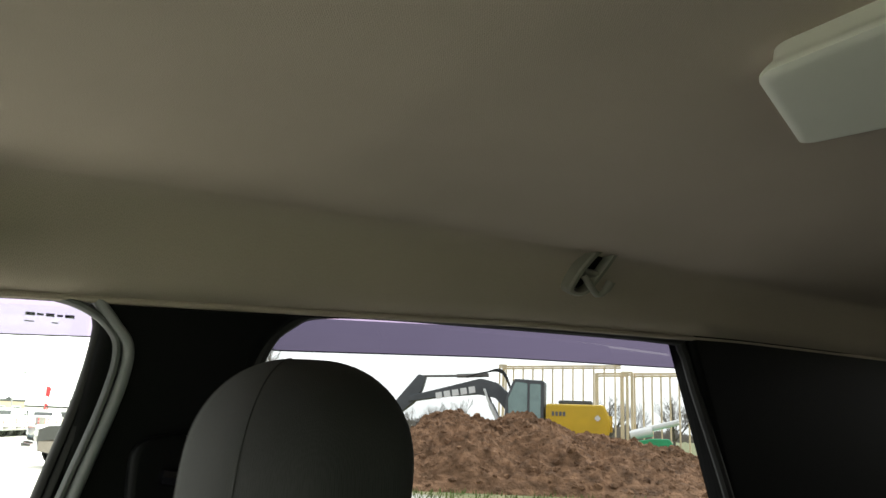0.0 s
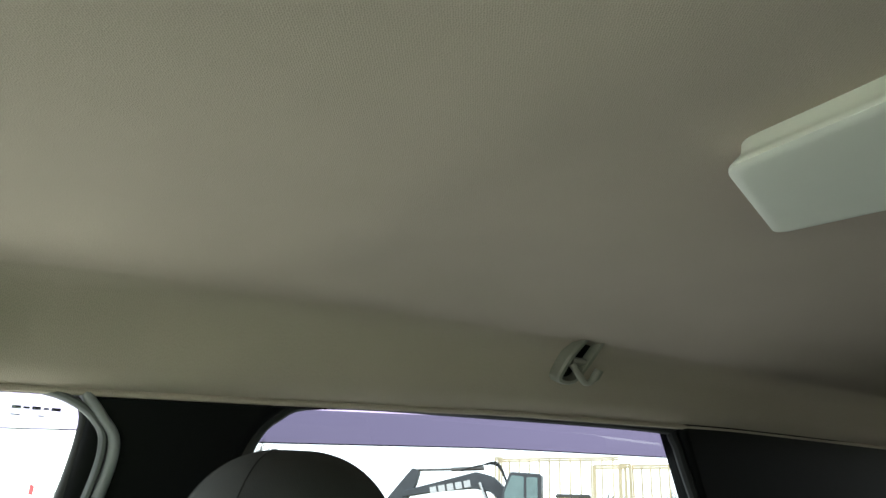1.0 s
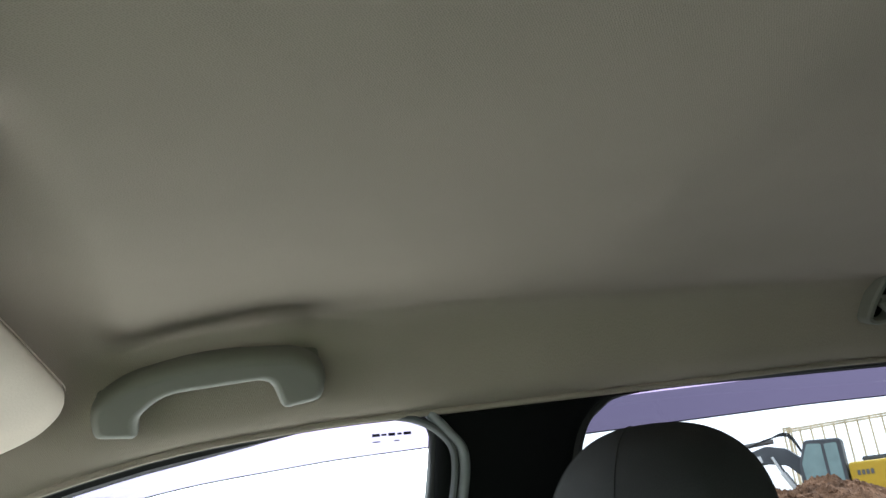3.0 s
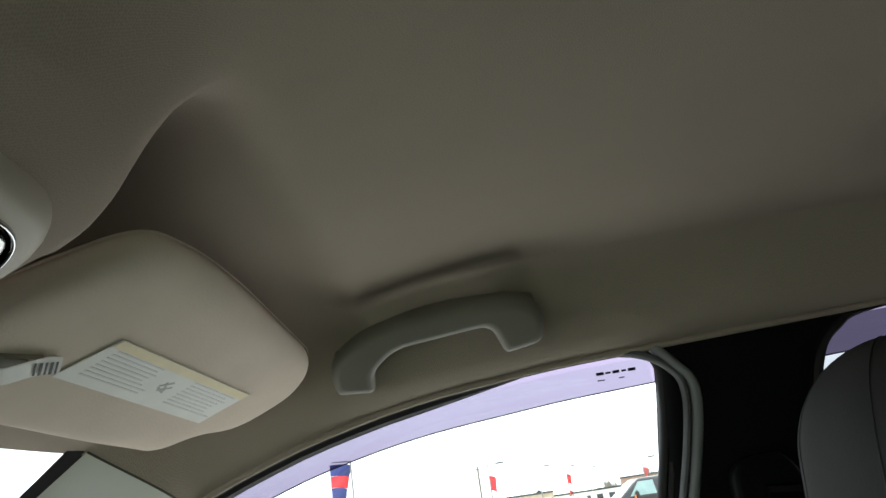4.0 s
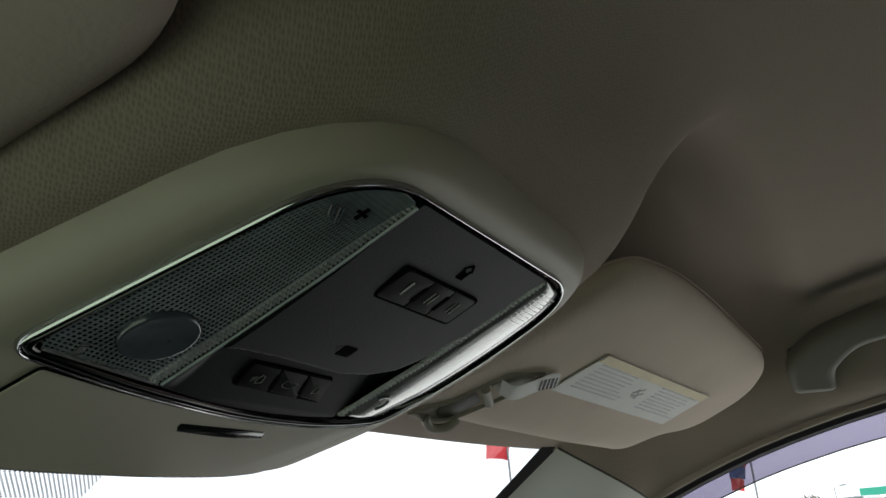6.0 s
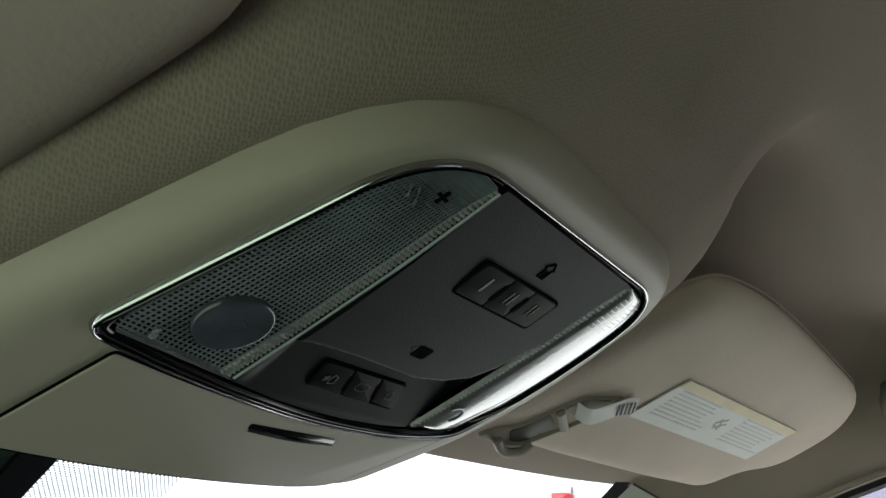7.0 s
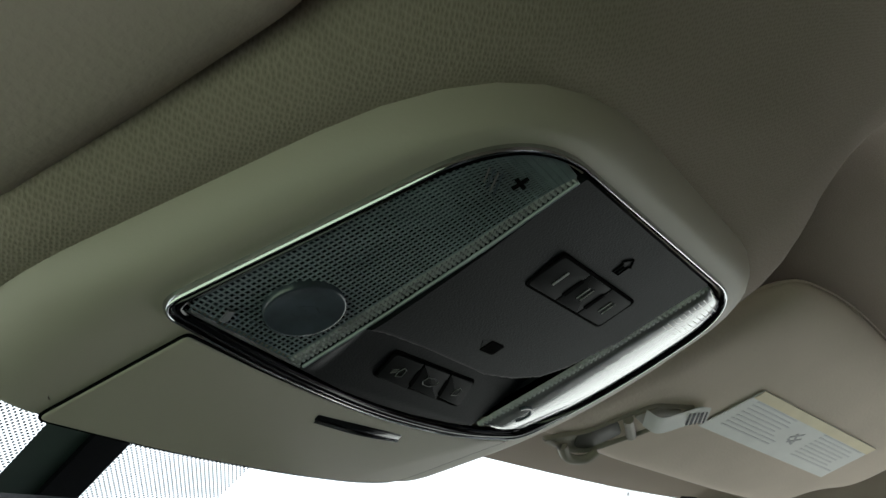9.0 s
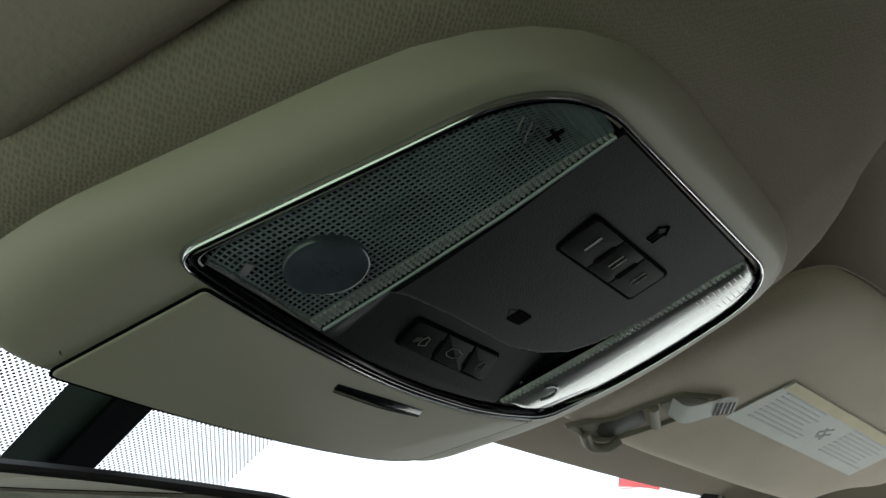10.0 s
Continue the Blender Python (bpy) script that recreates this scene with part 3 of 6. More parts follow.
def around(poly, n=180):
    """The points of a closed line at even bearings round the console's middle."""
    out = []
    for k in range(n):
        d, best = Vector((math.cos(k * math.tau / n), math.sin(k * math.tau / n))), 0.0
        for p, q in zip(poly, poly[1:] + poly[:1]):
            a, e = Vector(p) - Vector((0, 0.02)), Vector(q) - Vector(p)
            den = d.x * e.y - d.y * e.x
            if abs(den) > 1e-12:
                r, f = (a.x * e.y - a.y * e.x) / den, (a.x * d.y - a.y * d.x) / den
                if -1e-6 <= f <= 1 + 1e-6 and r > best:
                    best = r
        out.append(Vector((0, 0.02)) + d * best)
    return [p.to_tuple() for p in out]


face = sheet([place(I4, around(offset(BASE, -0.0065)), 0.0004), place(I4, around(offset(BEZEL, -0.0004)), 0.0004)], closed_v=True)
surround = con_part("surround", join(loft(rings, False, False), face), M_TRIM, angle=60)

# dark band along the skirt's edge paints the shade of the gap there
con_part("edge_gap_shade", loft([skirt_ring(1.0, w, d) for d, w in ((-0.0002, 0.0166), (0.0010, 0.0150), (0.0014, 0.0160), (0.0006, 0.0180))], False, False), M_HOLLOW, label="dark band painting the shade in the gap between console and headliner")
# the sunglasses bin runs from the chrome rim to the console's front edge
BIN = rounded([(-0.1140, 0.1108), (-0.0990, 0.0580), (-0.065, 0.0640), (0.0, 0.0718), (0.055, 0.0703), (0.0915, 0.0618), (0.0610, 0.1095), (0.04, 0.1145), (0, 0.1168), (-0.06, 0.1160)], [0.004, 0.002, 0.03, 0.03, 0.02, 0.002, 0.008, 0.02, 0.03, 0.03], 4)
bin_door = con_part("bin_door", slab(I4, BIN, 0.004, -0.0012, 0.0012, 3), M_TRIM, label="beige sunglasses bin door with a push slot")
con_part("bin_gap", loft([place(I4, offset(BIN, d), w) for d, w in ((0.0008, 0.0), (0.0008, -0.0006), (-0.001, -0.0006))], False, False), M_DARKLINER)
SLOT = rounded([(-0.0238, 0.0768), (0.0265, 0.0762), (0.0280, 0.0800), (0.004, 0.0812), (-0.0228, 0.0805)], 0.0012, 4)
slot = con_part("push_slot", slab(I4, SLOT, -0.0005, -0.0016, 0.0006), M_GLOSSBLACK, bin_door, "gloss black push slot")
con_part("slot_lip", tube(bez([(-0.0225, 0.0808, -0.0014), (0.004, 0.0816, -0.0016), (0.0275, 0.0803, -0.0014)], 6), 0.0007, 6), M_CHROME, slot, "thin bright lip of the push slot")


def rim_line(f, band=0.0):
    """The chrome rim's line at a share of its width, and that of the black band inside it along the front."""
    out = []
    for p, q in zip(BEZEL, offset(BEZEL, -0.001)):
        w = (1.35 + 1.7 * step(0.075, 0.105, p[0])) * f + (0.05 + 4.5 * step(0.030, 0.052, p[1])) * band
        out.append((p[0] + (q[0] - p[0]) * w, p[1] + (q[1] - p[1]) * w))
    return out


con_part("chrome_rim", loft([place(I4, rim_line(f), w) for f, w in ((-0.25, 0.0004), (-0.25, -0.0008), (0.0, -0.0016), (0.2, -0.0022), (0.42, -0.0024), (0.65, -0.0022), (0.85, -0.0016), (1.0, -0.0008))], False, False), M_RIMCHROME, label="bright chrome rim", angle=70)
con_part("rim_band", loft([place(I4, rim_line(1.0, f), w) for f, w in ((0.0, -0.0006), (0.10, -0.0016), (0.25, -0.0024), (0.45, -0.0028), (0.65, -0.0027), (0.85, -0.0020), (1.0, 0.0006))], False, False), M_GLOSSBLACK, label="gloss black rolled band along the front", angle=70)
con_part("switch_panel", slab(I4, rim_line(1.0, 0.97), 0.009, 0.0062, 0.0002, 1), M_GLOSSBLACK, label="gloss black back panel")

LEFT_V, LEFT_U = (-0.0572, -0.0164, 0.0256, 0.0551, 0.064), (-0.0430, -0.0454, -0.0505, -0.0550, -0.0562)
RIGHT_V, RIGHT_U = (-0.0572, 0.0126, 0.056, 0.064), (0.0708, 0.0632, 0.0566, 0.0556)
LIP_U, LIP_V = (-0.050, -0.037, -0.0186, 0.0198, 0.0358, 0.0485, 0.0558, 0.0603, 0.066), (0.0285, 0.0279, 0.0276, 0.0289, 0.0256, 0.0193, 0.0095, -0.0019, -0.014)


def scoop_w(v):
    """Level of the scooped switch row, deep at the lip and flush at the front."""
    return 0.00855 - 0.174 * v


def panel_w(u, v):
    """Level of the satin panel: a shallow dome that ends in a rounded lip over the scoop."""
    top = -0.0020 - 0.0020 * step(-0.05, 0.02, v)
    lip = lerp(u, LIP_U, LIP_V)
    floor = min(scoop_w(v), 0.0034)
    wall = step(-0.0495, -0.0425, u + 0.12 * (v - 0.035))
    below = -0.0016 + (floor + 0.0016) * wall * step(0.0605, 0.0555, v)
    return top + (below - top) * step(lip - 0.0016, lip + 0.0026, v)


rows = []
for j in range(131):
    f = j / 130
    row = []
    for i in range(111):
        g = i / 110
        v = -0.0576 + 0.12 * f
        u = lerp(v, LEFT_V, LEFT_U) + 0.0013 + (lerp(v, RIGHT_V, RIGHT_U) - 0.0006 - lerp(v, LEFT_V, LEFT_U) - 0.0013) * g
        front = lerp(u, (-0.056, -0.027, -0.007, 0.015, 0.040, 0.060), (0.0571, 0.0618, 0.0632, 0.0636, 0.0621, 0.0590))
        v = -0.0576 + (front + 0.0576) * f
        w = panel_w(u, v)
        rim = min(i, 110 - i, j, 130 - j)
        row.append((u, v, w if rim else 0.002))
    rows.append(row)
panel = con_part("upper_panel", sheet(rows), M_BLACK, label="satin black grained panel with a scooped front", angle=55)

LENS_RIM = rim_line(1.0, 1.0)


def rim_u(v, sign):
    """Where the chrome rim's inner edge lies across the console."""
    hits = [a[0] + (v - a[1]) / (b[1] - a[1]) * (b[0] - a[0]) for a, b in zip(LENS_RIM, LENS_RIM[1:] + LENS_RIM[:1]) if (a[1] > v) != (b[1] > v)]
    return (max(hits) if sign > 0 else min(hits)) if hits else 0.0


def lens_line(sign, f):
    """The inner and outer ends of a row across a lamp lens."""
    if sign < 0:
        v = -0.0548 + 0.1099 * f
        vo = -0.0562 + 0.1032 * f
        a, b = (lerp(v, LEFT_V, LEFT_U), v), (rim_u(vo, -1) + 0.0012, vo)
    else:
        v = -0.0562 + 0.1138 * f
        vo = -0.0552 + 0.1098 * f
        a, b = (lerp(v, RIGHT_V, RIGHT_U), v), (rim_u(vo, 1) - 0.0016, vo)
    return Vector(a), Vector(b)


def bead_field(sign, g0, g1, nu, nv, q):
    """Rows of round beads along the inner edge of a lamp lens."""
    rows = []
    for j in range(nv * q + 1):
        a, b = lens_line(sign, j / (nv * q))
        row = []
        for i in range(nu * q + 1):
            p = a.lerp(b, g0 + (g1 - g0) * i / (nu * q))
            h = 0.0010 * (math.sin(math.pi * (i % q) / q) * math.sin(math.pi * (j % q) / q)) ** 0.8
            rim = min(1, min(i, nu * q - i, j, nv * q - j) / 2)
            row.append((p.x, p.y, -0.0008 - (h + 0.0008) * rim))
        rows.append(row)
    return sheet(rows)


def lens_point(g, f, w):
    a, b = lens_line(-1, f)
    p = a.lerp(b, g)
    return (p.x, p.y, w)


rows = [[lens_point(i / 16, j / 60, 0.001 if i in (0, 16) or j in (0, 60) else -0.0012) for i in range(17)] for j in range(61)]
lens = con_part("map_lamp_lens", sheet(rows), M_LENS, label="clear prismatic map lamp lens over a dark reflector", angle=50)
# ribs get a paler colour than the lens, for the light they catch
ribs = [tube([lens_point(g, k / 16, -0.0014) for k in range(17)], 0.00040, 4) for g in [0.13 + 0.87 * i / 21 for i in range(22)]]
ribs += [tube([lens_point(0.13 + 0.87 * k / 4, f, -0.0014) for k in range(5)], 0.00040, 4) for f in [i / 60 for i in range(61)]]
con_part("moulded_ribs", join(*ribs), M_RIB, lens, "fine prism ribs, paled for the light they catch")
con_part("bead_strip", bead_field(-1, 0.015, 0.125, 3, 60, 6), M_BEAD, lens, "three rows of clear beads", 50)
con_part("lens_edge", tube([(lerp(v, LEFT_V, LEFT_U) + 0.0006, v, -0.0022) for v in [-0.0545 + 0.0109 * k for k in range(11)]], 0.0007, 6), M_RIB, lens, "bright moulded lens edge")
ends = [lens_line(-1, 1.0)[0].lerp(lens_line(-1, 1.0)[1], k / 6) for k in range(7)]
con_part("lens_edge", tube([(p.x, p.y + 0.0003, -0.0018) for p in ends], 0.0006, 6), M_CLEARLENS, lens)
for k in range(2):
    con_part("plus_mark", box(pose(-0.0607, -0.0430, -0.0030, 0, 0, 90 * k + 8), 0.0056, 0.0013, 0.0006), M_DARKLINER, lens, "dark moulded plus sign on the lens")
# slanting bars in two tones paint the diagonal glints beside the plus sign
for k in range(4):
    con_part("glint_mark", box(pose(-0.0665 - 0.0022 * k, -0.0385 - 0.0002 * k, -0.0028, 0, 0, 55), 0.0085 - 0.001 * k, 0.0006, 0.0005, 0.0001), M_CLEARLENS if k % 2 else M_DISC, lens)
disc = rounded([(-0.0772 + 0.0141 * math.cos(k * math.tau / 16), 0.0306 + 0.0123 * math.sin(k * math.tau / 16)) for k in range(16)], 0.003, 2)
con_part("lamp_disc", loft([place(I4, offset(disc, d), w) for d, w in ((0.0, 0.0), (0.0, -0.0037), (-0.0005, -0.0040), (-0.0012, -0.0039), (-0.004, -0.0037), (-0.008, -0.0036), (-0.0085, -0.0036))]), M_DISC, lens, "smooth smoked bulb window", 60)
# added pale chip stands for a glint in the lens corner
con_part("corner_glint", box(pose(-0.0965, 0.0435, -0.0026, 12, 10, -22), 0.0026, 0.0075, 0.0008, 0.0003), M_CLEARLENS, lens, "small pale chip standing for a glint on the lens")

beaded = con_part("map_lamp_lens", bead_field(1, 0.0, 0.115, 2, 52, 6), M_BEAD, label="clear prismatic map lamp lens over a bright reflector", angle=50)
rows = []
for j in range(61):
    a, b = lens_line(1, j / 60)
    row = []
    for i in range(15):
        g = i / 14
        p = a.lerp(b, 0.125 + 0.875 * g)
        rim = 0.0 if i in (0, 14) or j in (0, 60) else 1.0
        row.append((p.x, p.y, -0.0008 - (0.0010 + 0.0014 * math.sin(math.pi * min(1, g * 1.15))) * rim))
    rows.append(row)
cover_lens = con_part("clear_cover", sheet(rows), M_CLEARLENS, beaded, "smooth clear lens over a bright reflector", 60)
for k in range(9):
    a, b = lens_line(1, 0.045 + 0.022 * k)
    con_part("fine_rib", tube([(p.x, p.y, -0.0031) for p in (a.lerp(b, 0.22), a.lerp(b, 0.5), a.lerp(b, 0.85 - 0.03 * k))], 0.0002, 5), M_CLEARLENS, beaded)
con_part("curved_mark", tube([(0.0700 + 0.0055 * math.cos(t), 0.0420 + 0.0052 * math.sin(t), -0.0030) for t in [-2.6 + 0.28 * k for k in range(14)]], 0.0009, 6), M_DISC, beaded, "grey curved mark on the lens")

# three roof switches, set into the panel
SW = (-0.0160, 0.0054, 0.0226, 0.0427)
con_part("switch_gap", slab(I4, rounded([(SW[0], -0.0332), (SW[3], -0.0332), (SW[3], -0.0150), (SW[0], -0.0150)], 0.0026, 4), -0.0005, -0.0033, 0.0001, 1), M_DARKLINER, panel)
for k in range(3):
    u0, u1 = SW[k] + (0.0010 if k == 0 else 0.0003), SW[k + 1] - (0.0010 if k == 2 else 0.0003)
    key = rounded([(u0, -0.0322), (u1, -0.0322), (u1, -0.0160), (u0, -0.0160)], [0.0024 if k == 0 else 0.0004, 0.0024 if k == 2 else 0.0004, 0.0024 if k == 2 else 0.0004, 0.0024 if k == 0 else 0.0004], 3)
    b = con_part("switch", slab(I4, key, -0.002, -0.0034, 0.0004), M_KEY, panel, "black roof switch")
    cu = (u0 + u1) / 2
    if k == 0:
        con_part("mark", box(pose(cu, -0.0245, -0.0036, 0, 0, 90), 0.0072, 0.0009, 0.0003), M_PRINT, b)
    else:
        for q in (-1, 1):
            con_part("mark", box(pose(cu + 0.0014 * q, -0.0245, -0.0036, 0, 0, 90), 0.0064, 0.0003, 0.0003), M_PRINT, b)
        con_part("notch", slab(I4, rounded([(SW[k] - 0.0011, -0.0285), (SW[k] + 0.0011, -0.0285), (SW[k] + 0.0013, -0.0195), (SW[k] - 0.0013, -0.0195)], 0.0006, 3), -0.003, -0.0037, 0.0001, 1), M_DARKLINER, b)
ICON = [(0.0, -0.0043), (0.0034, -0.0010), (0.0021, -0.0008), (0.0021, 0.0040), (-0.0021, 0.0040), (-0.0021, -0.0008), (-0.0034, -0.0010)]
ICON = [(0.0163 + p[0], -0.0416 + p[1], panel_w(0.0163, -0.0416) - 0.0002) for p in ICON]
con_part("icon", join(*[tube([ICON[i - 1], ICON[i]], 0.00032, 5) for i in range(7)]), M_DARKLINER, panel, "engraved outline arrow")
con_part("icon_core", box(pose(0.0163, -0.0396, ICON[0][2]), 0.0006, 0.0040, 0.0004), M_DARKLINER, panel)
con_part("microphone_port", slab(I4, rounded([(0.0016, 0.0112), (0.0104, 0.0112), (0.0098, 0.0175), (0.0008, 0.0175)], 0.0012, 3), -0.002, -0.0043, 0.0002, 1), M_DARKLINER, panel, "dark rectangular microphone port")
con_part("port_ramp", slab(I4, rounded([(-0.0030, 0.0128), (0.0014, 0.0120), (0.0008, 0.0170)], 0.0008, 3), -0.002, -0.0041, 0.0003, 1), M_BLACK, panel)

# the row of lamp switches on the sloped floor of the scoop
SCOOP = Matrix(((1, 0, 0, 0), (0, 1, 0, 0), (0, -0.174, 1, 0.00855), (0, 0, 0, 1)))
BACK, FRONT = (-0.0230, -0.0049, 0.0126, 0.0300), (-0.0223, -0.0014, 0.0178, 0.0345)
con_part("switch_gap", slab(SCOOP, rounded([(BACK[0], 0.0366), (BACK[3], 0.0370), (FRONT[3], 0.0518), (FRONT[0], 0.0502)], 0.0022, 4), 0.002, -0.0004, 0.0001, 1), M_DARKLINER, panel)
for k in range(3):
    e0, e1 = 0.0009 if k == 0 else 0.0003, 0.0009 if k == 2 else 0.0003
    key = rounded([(BACK[k] + e0, 0.0376), (BACK[k + 1] - e1, 0.0378), (FRONT[k + 1] - e1, 0.0507), (FRONT[k] + e0, 0.0494)], [0.002 if k == 0 else 0.0004, 0.002 if k == 2 else 0.0004, 0.002 if k == 2 else 0.0004, 0.002 if k == 0 else 0.0004], 3)
    b = con_part("switch", slab(SCOOP, key, 0.001, -0.0012, 0.0004), M_KEY, panel, "black lamp switch")
    if k:
        m0, m1 = (BACK[k] * 0.75 + FRONT[k] * 0.25), (BACK[k] * 0.2 + FRONT[k] * 0.8)
        con_part("notch", slab(SCOOP, [(m0 - 0.0010, 0.0408), (m0 + 0.0010, 0.0408), (m1 + 0.0012, 0.0480), (m1 - 0.0012, 0.0480)], 0.0, -0.0014, 0.0001, 1), M_DARKLINER, b)
    cx, cy = (BACK[k] + BACK[k + 1] + FRONT[k] + FRONT[k + 1]) / 4, 0.0440
    if k == 1:
        pts = [(-0.0040, 0.0008), (-0.0030, -0.0016), (0.0006, -0.0020), (0.0030, -0.0012), (0.0042, -0.0012), (0.0036, 0.0010), (0.0012, 0.0022), (-0.0026, 0.0020)]
    else:
        pts = [(0.0028, 0.0018), (-0.0004, 0.0026), (-0.0008, 0.0002), (0.0006, -0.0020), (0.0024, -0.0014)]
    con_part("icon", tube([SCOOP @ Vector((cx + p[0], cy + p[1], -0.0013)) for p in pts + pts[:1]], 0.00018, 4), M_PRINT, b, "faint grey outline icon")
    if k == 0:
        for q in (-1, 0, 1):
            con_part("icon_ray", tube([SCOOP @ Vector((cx - 0.0016, cy + 0.0008 * q, -0.0013)), SCOOP @ Vector((cx - 0.0040, cy + 0.0010 + 0.0008 * q, -0.0013))], 0.00018, 4), M_PRINT, b)

# ---- sun visors ----
VIS = Matrix(((1, 0, 0.128, 0), (0, 1, 0.385, 0), (-0.14, -0.42, 0.914, 1.734), (0, 0, 0, 1)))


def roll(u, v, w, d):
    """The visor's face rolls up towards its rear and inner edges."""
    high = lerp(u, (0.16, 0.20, 0.30, 0.40, 0.47), (0.004, 0.004, 0.003, 0.002, 0.0)) * step(0.25, 0.19, v)
    return w * lerp(u, (0.25, 0.45), (0.65, 1.0)) + high * max(0.0, 1 - d / 0.026) ** 1.6


def build_visor(flip, label):
    v = thing("sun_visor", label, "sun visor", (flip * 0.32, 0.16, 1.64))
    fm = Matrix.Translation((0.0 if flip > 0 else 0.019, 0, 0)) @ Matrix.Diagonal((flip, 1, 1, 1)) @ Matrix.Translation((-0.245, 0.0, 1.52)) @ Matrix.Scale(1.085 if flip > 0 else 1.0, 4) @ Matrix.Translation((0.245, 0.0, -1.52))

    def vpart(name, bm, material, parent=None, label=""):
        bmesh.ops.transform(bm, matrix=Matrix.Translation(-v.location) @ fm @ VIS, verts=bm.verts)
        return part(name, bm, material, parent or v, label, 50)
    corners = [(0.150, 0.248), (0.163, 0.190), (0.174, 0.135), (0.186, 0.098), (0.237, 0.0825), (0.30, 0.0745), (0.464, 0.061), (0.500, 0.086), (0.501, 0.145), (0.465, 0.168), (0.451, 0.199), (0.371, 0.2170), (0.235, 0.239)]
    if flip < 0:
        corners[:7] = [(0.176, 0.236), (0.150, 0.132), (0.176, 0.103), (0.30, 0.079), (0.455, 0.060)]
    radii = [0.01, 0.05, 0.04, 0.028, 0.04, 0.09, 0.04, 0.04, 0.025, 0.022, 0.012, 0.08, 0.04]
    if flip < 0:
        radii = [0.01, 0.03, 0.05, 0.09, 0.05] + radii[7:]
    shape = rounded(corners, radii, 6)
    rings = []
    for d, w in ((0.007, 0.022), (0.002, 0.020), (0.0, 0.0165), (0.0, 0.012), (0.0015, 0.0075), (0.004, 0.0042), (0.008, 0.0018), (0.013, 0.0004), (0.018, 0.0), (0.022, 0.0), (0.026, 0.0)):
        rings.append([Vector((p[0], p[1], roll(p[0], p[1], w, d) if flip > 0 else w)) for p in rounded(shrink(corners, d), radii, 6)])
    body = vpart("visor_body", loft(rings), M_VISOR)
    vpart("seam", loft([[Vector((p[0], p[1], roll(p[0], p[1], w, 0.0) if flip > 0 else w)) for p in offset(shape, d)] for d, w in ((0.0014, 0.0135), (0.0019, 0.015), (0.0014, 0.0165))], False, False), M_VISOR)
    # clip recess and its hook, the shade inside put into their darker colours
    if flip > 0:
        rec = rounded([(0.167, 0.2465), (0.187, 0.226), (0.1936, 0.208), (0.2014, 0.190), (0.231, 0.175), (0.2302, 0.189), (0.2248, 0.206), (0.2089, 0.237), (0.195, 0.2445)], 0.005, 4)
        clip = vpart("clip_recess", loft([place(I4, offset(rec, d), w) for d, w in ((0.0005, 0.001), (0.0, -0.0016), (-0.0008, -0.0020), (-0.0018, -0.0014), (-0.0024, 0.0004))], False, True), M_CLIP, label="beige moulded clip recess, its colour darkened for shade")
        vpart("recess_floor", slab(I4, rounded([(0.186, 0.233), (0.196, 0.211), (0.212, 0.216), (0.206, 0.236), (0.196, 0.240)], 0.004, 4), 0.001, -0.0006, 0.0003, 1), M_HOLLOW, clip, "hollow with its shade painted dark")
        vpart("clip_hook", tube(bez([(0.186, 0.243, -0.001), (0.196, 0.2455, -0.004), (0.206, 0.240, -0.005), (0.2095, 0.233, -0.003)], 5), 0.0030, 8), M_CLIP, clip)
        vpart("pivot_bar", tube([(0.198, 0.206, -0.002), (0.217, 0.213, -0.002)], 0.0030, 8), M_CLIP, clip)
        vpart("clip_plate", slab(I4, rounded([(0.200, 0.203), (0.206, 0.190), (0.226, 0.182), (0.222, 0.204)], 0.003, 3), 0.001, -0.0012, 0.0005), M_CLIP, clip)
    if flip > 0:
        # curled paper tab with a printed bar code
        pts = bez([(0.205, 0.199, -0.003), (0.215, 0.1955, -0.007), (0.2255, 0.184, -0.006), (0.235, 0.178, -0.0035), (0.2445, 0.1745, -0.0028)], 5)
        rows = [[p + Vector((-0.0068, -0.0045, 0)), p + Vector((0.0068, 0.0045, 0))] for p in pts]
        tab = vpart("paper_tab", join(sheet(rows), sheet([[a + Vector((0, 0, 0.0005)), b + Vector((0, 0, 0.0005))] for a, b in rows])), M_PAPER, label="curled white paper tab")
        for k in range(5):
            p = pts[11] + (pts[-1] - pts[11]) * (k / 5)
            vpart("tab_print", box(pose(p.x, p.y, p.z - 0.0008, 0, 0, 34), 0.0115, 0.0011 + 0.0005 * (k % 2), 0.0004), M_DARKINK, tab)
    else:
        vpart("mirror_lid", slab(I4, rounded([(0.245, 0.200), (0.245, 0.150), (0.40, 0.125), (0.40, 0.185)], 0.01, 4), 0.0, -0.004, 0.002), M_TRIM, label="beige vanity mirror lid")
    return v, vpart


visor, vpart = build_visor(1, "beige passenger sun visor with a white warning label, folded up")
lm = Matrix(((0.9867, 0.0, 0, 0.257), (-0.1625, 1.0, 0, 0.142), (0, 0, 1, -0.0012), (0, 0, 0, 1)))
label_paper = vpart("warning_label", slab(lm, [(0, 0), (0.178, 0), (0.176, 0.0405), (-0.005, 0.0405)], 0.0004, -0.0001, 0.0001, 1), M_PAPER, label="white printed warning label")
vpart("label_band", box(lm @ pose(0.0890, 0.0036, -0.00025), 0.177, 0.0072, 0.0003), M_CREAM, label_paper, "cream heading band")
rnd = random.Random(4)
for col in range(2):
    for k in range(8):
        w = rnd.uniform(0.05, 0.068)
        vpart("print_bar", box(lm @ pose(0.008 + col * 0.098 + w / 2, 0.0085 + 0.0034 * k, -0.0002), w, 0.0012, 0.0002), M_INK, label_paper)
